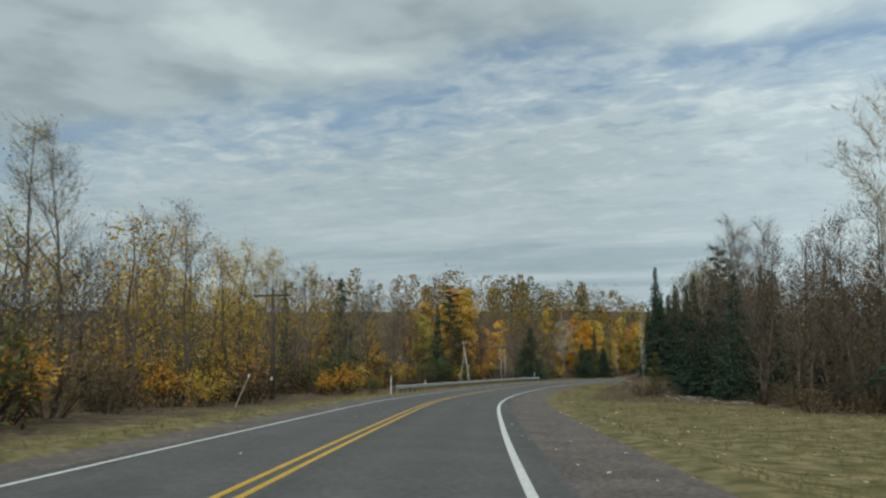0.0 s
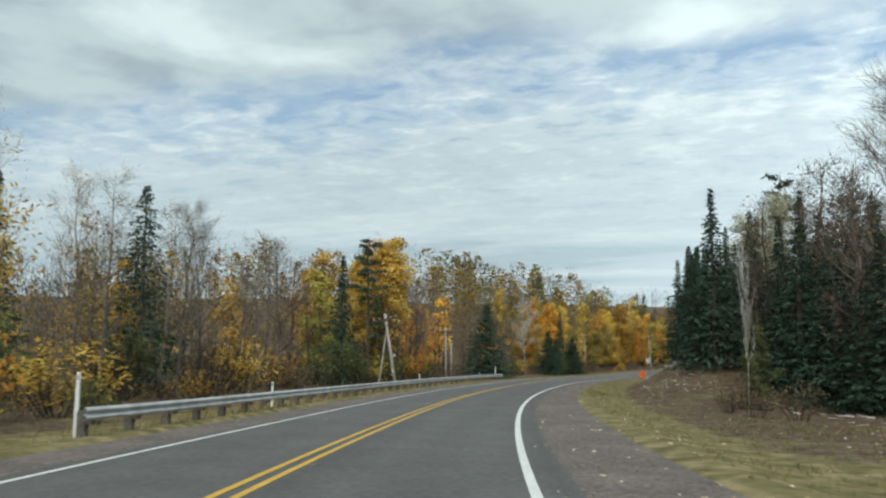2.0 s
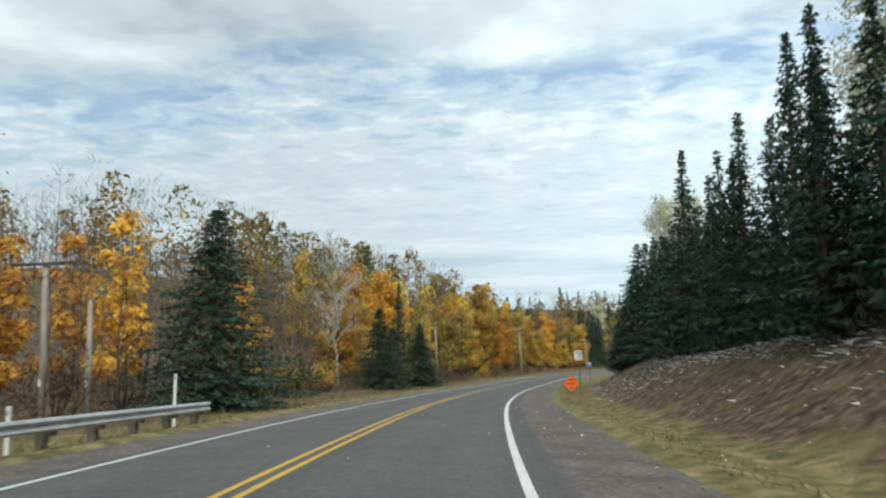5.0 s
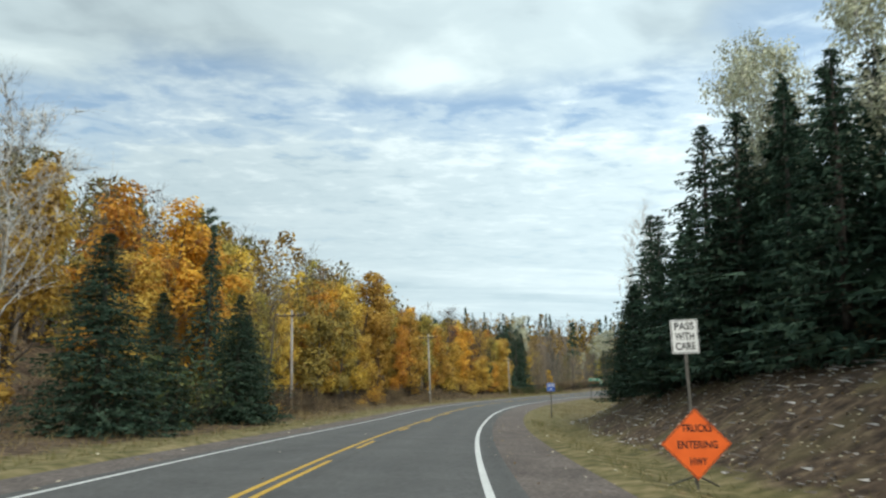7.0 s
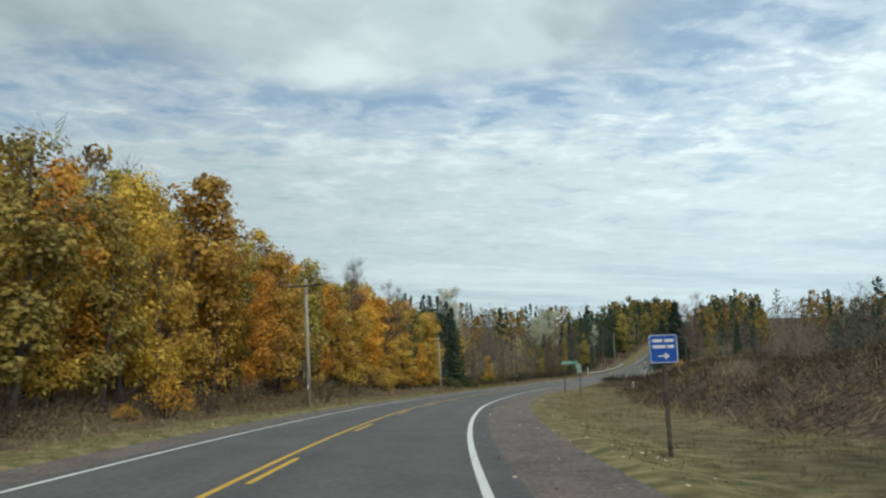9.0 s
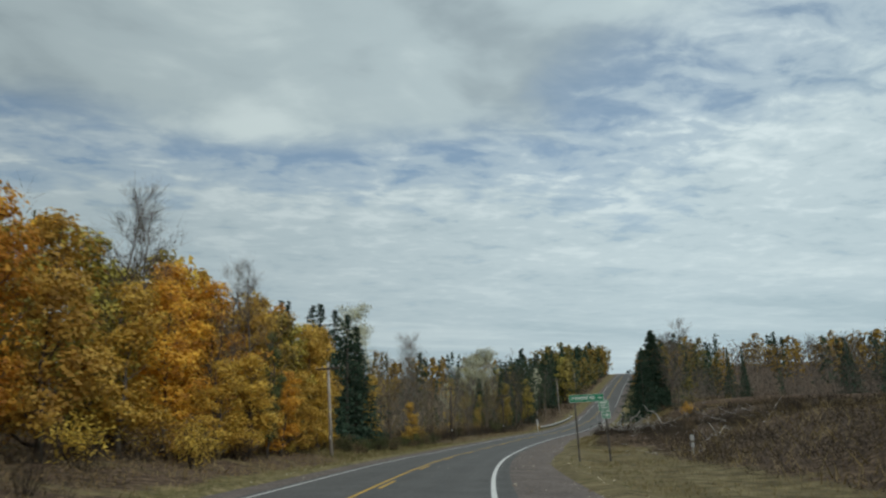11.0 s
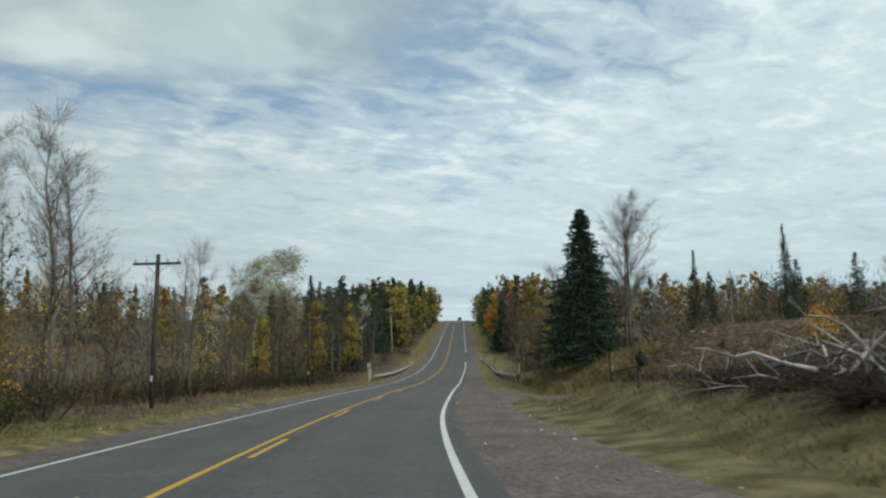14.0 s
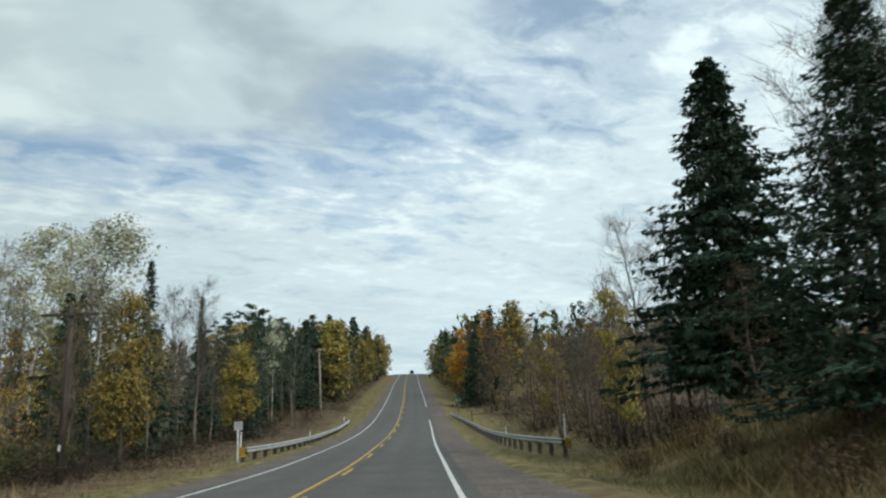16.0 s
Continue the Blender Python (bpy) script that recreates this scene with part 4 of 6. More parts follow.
# ---------------------------------------------------------------- guard rails
def rail_post_mesh():
    return Shape().box((-0.09, -0.10, -0.5), (0.09, 0.10, 0.62), 0.02).mesh("rail_post", POST_WOOD)


def block_mesh():
    return Shape().box((-0.08, 0.0, 0.36), (0.08, 0.16, 0.66), 0.015).mesh("rail_block", POST_WOOD)


RAIL_POST, RAIL_BLOCK = rail_post_mesh(), block_mesh()
WPROFILE = [(0.0, 0.44), (0.045, 0.455), (0.075, 0.50), (0.045, 0.545), (0.0, 0.58), (0.045, 0.615), (0.075, 0.66), (0.045, 0.705), (0.0, 0.72)]


def guard_rail(stations, d_of, facing, label, markers):
    """A W-beam rail on wooden posts. facing: +1 when its beam looks towards growing d."""
    root = thing("guard_rail", label, "guard rail", "guard rails")
    s = np.asarray(stations, float)
    d = np.array([d_of(q) for q in s])
    xy = plan(s, d)
    _, n = centre_at(s)
    base = np.array([float(crown_z(np.array([q]), np.array([4.5]))[0]) - 0.08 for q in s])
    v = []
    for k in range(len(s)):
        for out, up in WPROFILE + [(o - 0.006, u) for o, u in WPROFILE[::-1]]:
            v.append((xy[k, 0] + n[k, 0] * out * facing, xy[k, 1] + n[k, 1] * out * facing, base[k] + up))
    m = 2 * len(WPROFILE)
    f = [(i * m + j, i * m + (j + 1) % m, (i + 1) * m + (j + 1) % m, (i + 1) * m + j) for i in range(len(s) - 1) for j in range(m)]
    f += [tuple(range(m)), tuple(range((len(s) - 1) * m, len(s) * m))[::-1]]
    part("beam", Shape().add(v, f), GALV, root, "galvanised W-shaped steel beam", smooth=False)
    total = np.r_[0, np.cumsum(np.hypot(*np.diff(xy, axis=0).T))]
    for q in np.arange(0.4, total[-1], 1.905):
        x, y, z = (float(np.interp(q, total, c)) for c in (xy[:, 0], xy[:, 1], base))
        nx, ny = float(np.interp(q, total, n[:, 0])), float(np.interp(q, total, n[:, 1]))
        turn = math.degrees(math.atan2(ny * facing, nx * facing)) - 90
        for name, me, back in (("post", RAIL_POST, 0.27), ("block", RAIL_BLOCK, 0.165)):
            ob = part(name, me, None, root)
            ob.matrix_basis = pose(x - nx * facing * back, y - ny * facing * back, z, 0, 0, turn)
    for q, high in markers:
        x, y, z = (float(np.interp(q, total, c)) for c in (xy[:, 0], xy[:, 1], base))
        nx, ny = float(np.interp(q, total, n[:, 0])), float(np.interp(q, total, n[:, 1]))
        turn = math.degrees(math.atan2(ny, nx))
        delineator(x - nx * facing * 0.55, y - ny * facing * 0.55, z - 0.3, high + 0.3, turn)
    return root


def delineator(x, y, z, high, turn):
    root = thing("delineator_post", "white reflector post behind the guard rail", "marker post", "marker posts")
    root.matrix_basis = pose(x, y, z, 0, 0, turn)
    part("post", Shape().tube([(0, 0, 0), (0, 0, high * 0.6), (0, 0, high)], [0.045, 0.045, 0.043], 8), WHITE_PAINT, root)
    part("reflector", Shape().box((-0.03, -0.052, high - 0.16), (0.03, -0.044, high - 0.06)), GREY_BOX, root, "small grey reflector")
    return root


def rail_end_plate(s, d, facing):
    """Black and yellow striped end marker."""
    x, y, _ = spot(s, d)
    z = float(crown_z(np.array([s]), np.array([4.5]))[0]) - 0.1
    root = thing("rail_end_marker", "yellow and black striped plate on the rail end", "marker plate", "rail end markers")
    root.matrix_basis = pose(x, y, z, 0, 0, heading(s))
    part("plate", Shape().box((-0.16, -0.015, 0.30), (0.16, 0.0, 0.78)), YELLOW_LINE, root)
    for k in range(4):
        h = 0.33 + 0.12 * k
        part("stripe", Shape().quads([[(-0.15, -0.019, h), (0.15, -0.019, h + 0.10 * facing), (0.15, -0.019, h + 0.05 + 0.10 * facing), (-0.15, -0.019, h + 0.05)]]), BLACK_PAINT, root)


guard_rail(np.arange(58.5, 131.2, 1.0), lambda s: -5.75 - 0.5 * max(0, (62 - s) / 4) ** 2 * 0.3, 1, "galvanised steel guard rail on dark wooden posts", [(0.6, 1.45), (13.5, 1.05), (42, 1.05), (64.5, 0.95), (72.0, 1.55)])
guard_rail(np.arange(397, 447.5, 1.0), lambda s: float(np.interp(s, [397, 403, 412, 432, 447], [-6.5, -5.9, -5.6, -5.65, -6.0])), 1, "galvanised steel guard rail beside the creek crossing", [(0.8, 1.5), (20, 1.0), (49, 1.1)])
guard_rail(np.arange(395.5, 456, 1.0), lambda s: float(np.interp(s, [395, 399, 404, 412, 430, 445, 456], [9.7, 8.9, 8.2, 7.8, 7.55, 7.0, 6.2])), -1, "galvanised steel guard rail flaring away from the road", [(1.0, 1.9), (15, 1.05), (56, 1.0)])
rail_end_plate(396.6, -6.6, 1)
rail_end_plate(395.2, 9.85, -1)


# ---------------------------------------------------------------- utility poles
def utility_pole(s, d, high, mat, label, lean=(0, 0), arm=1.3, lamp=False):
    x, y, z = spot(s, d)
    root = thing("utility_pole", label, "utility pole", "utility poles")
    root.matrix_basis = pose(x, y, z - 0.2, lean[0], lean[1], heading(s))
    h = high + 0.2
    part("pole", Shape().tube([(0, 0, 0), (0, 0, h * 0.5), (0, 0, h)], [0.15, 0.125, 0.10], 10), mat, root, smooth=True)
    if arm:
        bar = part("crossarm", Shape().box((-arm, -0.17, h - 0.55), (arm, -0.09, h - 0.43), 0.01), POLE_DARK, root, "dark wooden crossarm")
        for px in (-arm * 0.9, -arm * 0.45, arm * 0.45, arm * 0.9):
            part("insulator", Shape().tube([(px, -0.13, h - 0.43), (px, -0.13, h - 0.36), (px, -0.13, h - 0.30), (px, -0.13, h - 0.25)], [0.02, 0.045, 0.05, 0.025], 8), GLASS_INS, bar, "grey porcelain insulator")
        for px in (-arm * 0.5, arm * 0.5):
            part("brace", Shape().tube([(px, -0.12, h - 0.5), (0, -0.11, h - 1.05)], [0.015, 0.015], 4), POLE_DARK, root)
    if lamp:
        part("lamp_arm", Shape().tube([(0, 0, h * 0.42), (0.35, -0.3, h * 0.44)], [0.025, 0.025], 6), GALV, root)
        part("lamp_head", Shape().tube([(0.35, -0.3, h * 0.43), (0.36, -0.31, h * 0.445), (0.37, -0.32, h * 0.465)], [0.05, 0.14, 0.06], 10), GREY_BOX, root, "white lamp head")
    part("number_tag", Shape().box((-0.05, -0.165, 1.5), (0.05, -0.155, 1.75)), WHITE_PAINT, root, "small pale tag")
    return root


utility_pole(50, -12.6, 7.6, POLE_DARK, "dark utility pole with crossarm at the edge of woods", (0, -1.5))
lamp_pole = utility_pole(101, -8.5, 6.0, POLE_WOOD, "pale leaning pole with a small lamp", (0, -10), arm=1.0, lamp=True)
part("prop", Shape().tube([(-1.7, 0.3, 0.1), (-0.9, 0.2, 2.4), (-0.1, 0.1, 4.8)], [0.09, 0.085, 0.07], 7), POLE_WOOD, lamp_pole, "slanting prop pole")
utility_pole(135, -14.0, 6.4, POLE_WOOD, "pale weathered utility pole with crossarm", (0, -1.5))
utility_pole(139, -14.6, 5.0, POLE_WOOD, "short pale pole without a crossarm", (0, -1), arm=0)
utility_pole(214.5, -13.7, 8.6, POLE_WOOD, "pale weathered utility pole with crossarm", (0, -2.5))
utility_pole(249.5, -9.2, 9.0, POLE_WOOD, "pale weathered utility pole with crossarm", (0, -3))
utility_pole(302.3, -10.8, 7.3, POLE_WOOD, "pale weathered utility pole with crossarm", (0, -3), arm=1.0)
utility_pole(348.3, -11.0, 7.6, POLE_DARK, "dark utility pole with a wide crossarm", (0, -0.5), arm=1.2)
utility_pole(389, -12.2, 7.4, POLE_DARK, "dark utility pole with a wide crossarm", (0, -0.5), arm=1.2)
utility_pole(465, -11.6, 9.6, POLE_WOOD, "pale weathered utility pole with crossarm", (0, -2))
utility_pole(520, -12.0, 9.0, POLE_WOOD, "pale weathered utility pole with crossarm", (0, -1))


# ---------------------------------------------------------------- signs
def sign_root(name, s, d, label, lean=0.0, turn=0.0, up=0.0):
    x, y, z = spot(s, d)
    root = thing(name, label, "road sign", "road signs")
    root.matrix_basis = pose(x, y, z - 0.05 + up, 0, lean, heading(s) + turn)
    return root


def plate(parent, name, cx, cz, w, h, mat, border=None, y=-0.05, rim=0.02, label=""):
    """A thin rounded plate facing -y with an inset border line."""
    r = min(w, h) * 0.08
    corners = []
    for sx, sz, a0 in ((1, -1, -90), (1, 1, 0), (-1, 1, 90), (-1, -1, 180)):
        for k in range(4):
            a = radians(a0 + 30 * k)
            corners.append((cx + sx * (w / 2 - r) + r * math.cos(a), cz + sz * (h / 2 - r) + r * math.sin(a)))
    n = len(corners)

    def slab(points, y0, y1):
        v = [(a, y0, b) for a, b in points] + [(a, y1, b) for a, b in points]
        return v, [tuple(range(n)), tuple(range(n, 2 * n))[::-1]] + [(i, n + i, n + (i + 1) % n, (i + 1) % n) for i in range(n)]

    ob = part(name, Shape().add(*slab(corners, y - 0.003, y)), mat, parent, label)
    if border:
        shrink = lambda k: [(cx + (a - cx) * (1 - 2 * k / w), cz + (b - cz) * (1 - 2 * k / h)) for a, b in corners]  # noqa: E731
        outer, inner = shrink(rim), shrink(rim + 0.014)
        v = [(a, y - 0.0075, b) for a, b in outer] + [(a, y - 0.0075, b) for a, b in inner]
        part("border", Shape().add(v, [(i, (i + 1) % n, n + (i + 1) % n, n + i) for i in range(n)]), border, ob)
    return ob


def bars(parent, rows, mat, y=-0.062):
    """Writing too small to read: plain bars."""
    for x0, x1, z, h in rows:
        part("legend_bar", Shape().box((x0, y, z - h / 2), (x1, y + 0.004, z + h / 2)), mat, parent)


def arrow(parent, cx, cz, w, mat, y=-0.062):
    part("arrow_shaft", Shape().box((cx - w / 2, y, cz - w * 0.055), (cx + w * 0.3, y + 0.004, cz + w * 0.055)), mat, parent)
    v = [(cx + w / 2, y, cz), (cx + w * 0.12, y, cz + w * 0.26), (cx + w * 0.02, y, cz + w * 0.2), (cx + w * 0.2, y, cz), (cx + w * 0.02, y, cz - w * 0.2), (cx + w * 0.12, y, cz - w * 0.26)]
    part("arrow_head", Shape().add(v, [(0, 1, 2, 3), (0, 3, 4, 5)]), mat, parent)


def post(parent, x, high, mat=STEEL, w=0.035, y=0.0, name="post"):
    return part(name, Shape().box((x - w, y - w, -0.3), (x + w, y + w, high), 0.008), mat, parent)


pass_sign = sign_root("pass_sign", 169.3, 8.0, "white passing-permitted sign on a leaning steel post", lean=-3.0, up=0.3)
post(pass_sign, 0, 3.0)
p = plate(pass_sign, "sign_plate", 0, 2.98, 0.61, 0.76, WHITE_PAINT, BLACK_PAINT, rim=0.015)
for k, (word, w) in enumerate((("PASS", 0.44), ("WITH", 0.42), ("CARE", 0.44))):
    lettering("lettering", word, 0.225, BLACK_PAINT, p, (0, -0.058, 3.20 - 0.22 * k), width=w)

truck_sign = sign_root("roadwork_sign", 166.7, 7.25, "orange diamond roadwork sign standing low in the grass", lean=-1.5, up=0.12)
rot = [(0.646, 0), (0, 0.646), (-0.646, 0), (0, -0.646)]
cz = 0.82
dv = [(a, y, cz + b) for y in (-0.06, -0.056) for a, b in rot]
p = part("sign_plate", Shape().add(dv, [(0, 1, 2, 3), (7, 6, 5, 4)] + [(i, 4 + i, 4 + (i + 1) % 4, (i + 1) % 4) for i in range(4)]), ORANGE_PAINT, truck_sign)
fr = [(a * k, -0.0625, cz + b * k) for k in (0.97, 0.945) for a, b in rot]
part("border", Shape().add(fr, [(i, (i + 1) % 4, 4 + (i + 1) % 4, 4 + i) for i in range(4)]), BLACK_PAINT, p)
for k, (word, w) in enumerate((("TRUCKS", 0.56), ("ENTERING", 0.74), ("HWY", 0.32))):
    lettering("lettering", word, 0.19, BLACK_PAINT, p, (0.02, -0.064, cz + 0.28 - 0.30 * k), width=w)
part("stand", Shape().tube([(0, 0, 0.0), (0, -0.03, 0.9)], [0.025, 0.02], 6).tube([(0, 0, 0.25), (-0.5, 0.35, 0.0)], [0.018, 0.018], 5).tube([(0, 0, 0.25), (0.5, 0.35, 0.0)], [0.018, 0.018], 5), STEEL, truck_sign)

blue_sign = sign_root("guide_sign", 215.7, 7.95, "blue information sign with white border and arrow", lean=-1.5)
post(blue_sign, 0, 2.5, POST_WOOD, 0.045)
p = plate(blue_sign, "sign_plate", 0, 2.55, 0.67, 0.67, BLUE_PAINT, WHITE_PAINT, y=-0.06, rim=0.012)
bars(p, [(-0.25, -0.02, 2.74, 0.07), (0.03, 0.25, 2.74, 0.07), (-0.25, 0.05, 2.60, 0.07), (0.09, 0.25, 2.60, 0.07)], WHITE_PAINT, -0.068)
arrow(p, 0.0, 2.38, 0.28, WHITE_PAINT, -0.068)

street_sign = sign_root("street_sign", 288.0, 8.4, "long green street name sign on a wooden post", lean=-1.5, turn=-2, up=0.28)
post(street_sign, -0.66, 3.57, POST_WOOD, 0.05)
p = plate(street_sign, "sign_plate", 0, 3.42, 1.95, 0.42, GREEN_PAINT, WHITE_PAINT, y=-0.07, rim=0.01)
lettering("lettering", "E SHORE RD", 0.24, WHITE_PAINT, p, (-0.16, -0.079, 3.42), width=1.30)
arrow(p, 0.76, 3.42, 0.24, WHITE_PAINT, -0.079)

camp_sign = sign_root("guide_sign", 288.6, 9.5, "faded green guide sign with an arrow plate", lean=-2.0, turn=-2, up=0.52)
post(camp_sign, 0, 2.75, POST_WOOD, 0.05)
p = plate(camp_sign, "sign_plate", -0.08, 2.80, 0.60, 0.62, PALE_GREEN, WHITE_PAINT, y=-0.07, rim=0.012)
bars(p, [(-0.28, 0.12, 2.98, 0.06), (-0.28, 0.02, 2.84, 0.05), (-0.24, 0.10, 2.70, 0.05)], WHITE_PAINT, -0.079)
q = plate(camp_sign, "arrow_plate", 0.0, 2.27, 0.52, 0.40, PALE_GREEN, WHITE_PAINT, y=-0.07, rim=0.012)
arrow(q, 0.0, 2.27, 0.32, WHITE_PAINT, -0.079)

far_sign = sign_root("street_sign", 449, 7.0, "small green street name sign on a dark post")
post(far_sign, 0, 2.6, POST_WOOD, 0.05)
plate(far_sign, "sign_plate", 0, 2.6, 0.7, 0.22, GREEN_PAINT, WHITE_PAINT, y=-0.07, rim=0.01)


def sign_back(s, d):
    """A small square sign turned away, seen from behind on its white post."""
    root = sign_root("small_sign", s, d, "grey back of a small square sign on a white post", lean=-1.0)
    post(root, 0, 1.75, WHITE_PAINT, 0.04)
    plate(root, "sign_plate", 0, 1.95, 0.46, 0.46, GREY_BOX, y=0.06, label="unpainted dull grey sign back")


sign_back(398.2, -7.2)


def pedestal(s, d):
    x, y, z = spot(s, d)
    root = thing("utility_pedestal", "grey metering boxes on a short post", "utility box")
    root.matrix_basis = pose(x, y, z - 0.1, 0, 0, heading(s))
    part("post", Shape().box((-0.06, -0.06, -0.2), (0.06, 0.06, 1.5), 0.01), POLE_WOOD, root)
    part("box", Shape().box((-0.13, -0.2, 1.15), (0.13, -0.06, 1.5), 0.02), GREY_BOX, root, "grey steel meter box")
    part("box", Shape().box((-0.11, -0.18, 0.72), (0.11, -0.06, 1.0), 0.02), GREY_BOX, root)
    part("conduit", Shape().tube([(0, -0.1, 0), (0, -0.1, 0.75)], [0.025, 0.025], 6), GREY_BOX, root)


pedestal(296.5, 15.5)


def bar_gate():
    """A rusty pipe swung across the mouth of the track, weighted at its butt end."""
    ax, ay, az = spot(341.3, 10.0)
    bx, by, bz = spot(336.3, 10.0)
    root = thing("bar_gate", "rusty pipe bar gate with a black counterweight beside the track", "gate")
    root.matrix_basis = pose(bx, by, bz, 0, 0, math.degrees(math.atan2(ay - by, ax - bx)))
    long = math.hypot(ax - bx, ay - by)
    dz = az - bz
    part("latch_post", Shape().tube([(long, 0, dz - 0.3), (long, 0, dz + 1.2)], [0.045, 0.04], 8), RUST, root, "dark rusty latch post")
    part("hinge_post", Shape().tube([(0, 0.1, -0.3), (0.02, 0.1, 0.66)], [0.075, 0.07], 8), POST_WOOD, root, "grey wooden hinge post")
    part("bar", Shape().tube([(-0.45, 0, 0.74), (0, 0, 0.70), (long * 0.5, 0, 0.56 + dz * 0.4), (long - 0.05, 0, 0.44 + dz * 0.8)], [0.035, 0.035, 0.03, 0.028], 8), RUST, root, "long rusty pipe")
    part("counterweight", Shape().tube([(-0.30, 0, 0.74), (-0.12, 0, 0.78), (0.08, 0, 0.95), (0.14, 0, 1.10)], [0.06, 0.17, 0.19, 0.07], 8), TYRE, root, "black counterweight lump")
    part("reflector", Shape().box((long - 0.22, -0.06, dz + 0.45), (long - 0.12, -0.045, dz + 0.72), 0.01), WHITE_PAINT, root, "small white marker plate")


bar_gate()


def pipe_gate(s, d, long):
    x, y, z = spot(s, d)
    root = thing("pipe_gate", "rusty brown pipe gate beside the side road", "gate")
    root.matrix_basis = pose(x, y, z - 0.1, 0, 0, heading(s) + 8)
    part("post", Shape().tube([(0, 0, 0), (0, 0, 1.35)], [0.06, 0.06], 8), RUST, root)
    part("post", Shape().tube([(long, 0, 0), (long, 0, 1.1)], [0.06, 0.06], 8), RUST, root)
    part("bar", Shape().tube([(0, 0, 0.85), (long, 0, 0.95)], [0.035, 0.035], 8), RUST, root)


pipe_gate(452.0, 8.8, 4.5)


def stake(s, d, high, lean):
    x, y, z = spot(s, d)
    root = thing("stake", "pale wooden stake leaning over at the wood's edge", "stake")
    root.matrix_basis = pose(x, y, z - 0.2, 4, lean, heading(s))
    part("shaft", Shape().box((-0.04, -0.03, 0), (0.04, 0.03, high), 0.01), POLE_WOOD, root)
    part("cap", Shape().box((-0.045, -0.035, high - 0.12), (0.045, 0.035, high + 0.005), 0.01), WHITE_PAINT, root, "whitened end")


stake(38.5, -10.5, 2.1, 24)


def car(s, d):
    """The dark car far ahead on the crest."""
    x, y, z = spot(s, d)
    z = float(crown_z(np.array([s]), np.array([d]))[0])
    root = thing("car", "dark car on the crest of the road", "car")
    root.matrix_basis = pose(x, y, z, 0, 0, heading(s))
    lower = [(-0.9, 0.3), (0.9, 0.3), (0.92, 0.7), (0.86, 0.98), (-0.86, 0.98), (-0.92, 0.7)]
    v = [(a, yy, b) for yy, k in ((-2.2, 0.94), (2.2, 0.92)) for a, b in [(p0 * k, q0) for p0, q0 in lower]]
    part("body", Shape().add(v, [tuple(range(6)), tuple(range(6, 12))[::-1]] + [(i, 6 + i, 6 + (i + 1) % 6, (i + 1) % 6) for i in range(6)]), CAR_PAINT, root)
    v = [(-0.84, -2.0, 0.98), (0.84, -2.0, 0.98), (0.84, 0.8, 0.98), (-0.84, 0.8, 0.98), (-0.64, -1.5, 1.55), (0.64, -1.5, 1.55), (0.64, 0.1, 1.55), (-0.64, 0.1, 1.55)]
    part("cabin", Shape().add(v, [(4, 5, 6, 7), (0, 1, 5, 4), (1, 2, 6, 5), (2, 3, 7, 6), (3, 0, 4, 7)]), CAR_GLASS, root, "dark glazed cabin")
    for sx in (-1, 1):
        part("tail_lamp", Shape().box((sx * 0.7 - 0.14, -2.215, 0.72), (sx * 0.7 + 0.14, -2.19, 0.88)), TAIL_RED, root, "red tail lamp")
        for yy in (-1.4, 1.4):
            w = part("wheel", Shape().tube([(sx * 0.66, yy, 0.32), (sx * 0.88, yy, 0.32)], [0.32, 0.32], 14), TYRE, root)


car(692, 1.6)


# ---------------------------------------------------------------- trees that stand out, one by one
grove = random.Random(7)


def stand_of(*trees):
    """Plants single trees: kind, station, distance from the centre line, height, width."""
    for foliage, s, d, high, wide in trees:
        hidden = s > 480 or (foliage in ("spruce", "fir") and d > 15.9 and 158 < s < 207)      # past the others, or behind them
        plant(foliage + " far" if hidden else foliage, *spot(s, d), high, None, wide, rng=grove)


stand_of(
    ("fir", 102, -13.6, 10.9, 1.15), ("pine", 111.8, -15.0, 14.2, 1.00), ("yellow", 118.3, -16.6, 15.4, 1.2), ("orange", 120, -18.0, 15.0, 1.2), ("yellow", 114.5, -18.5, 13.0, 1.10),
    ("yellow", 107, -18.2, 12.5, 1.1), ("olive", 104.5, -16.8, 10.5, 1.1), ("thin", 92, -16, 11.5, 1.2), ("thin", 96, -17.5, 11.5, 1.2), ("bare", 89, -18.5, 11.8, 1.1),
    ("brown", 98, -16.4, 10.5, 1.1), ("thin", 82, -16.8, 11.2, 1.1), ("spruce", 86, -20.8, 13.4, 0.99), ("fir", 78, -24, 12.6, 0.85), ("thin", 44, -16, 13.0, 1.10),
    ("thin", 62, -16.5, 11.0, 1.0), ("gold", 52, -16, 11.8, 1.1), ("gold", 53.8, -15.4, 11.2, 1.0), ("gold", 58, -15.6, 12.0, 1.1), ("gold", 50, -15.8, 11.4, 1.1), ("bare", 64.5, -15.5, 11.8, 1.1), ("gold", 46, -16.4, 11.6, 1.1), ("gold", 41, -15.8, 11.2, 1.1), ("bare", 84, -17, 12.0, 1.10), ("broad_spruce", 144.5, -11.4, 10.4, 1.45))
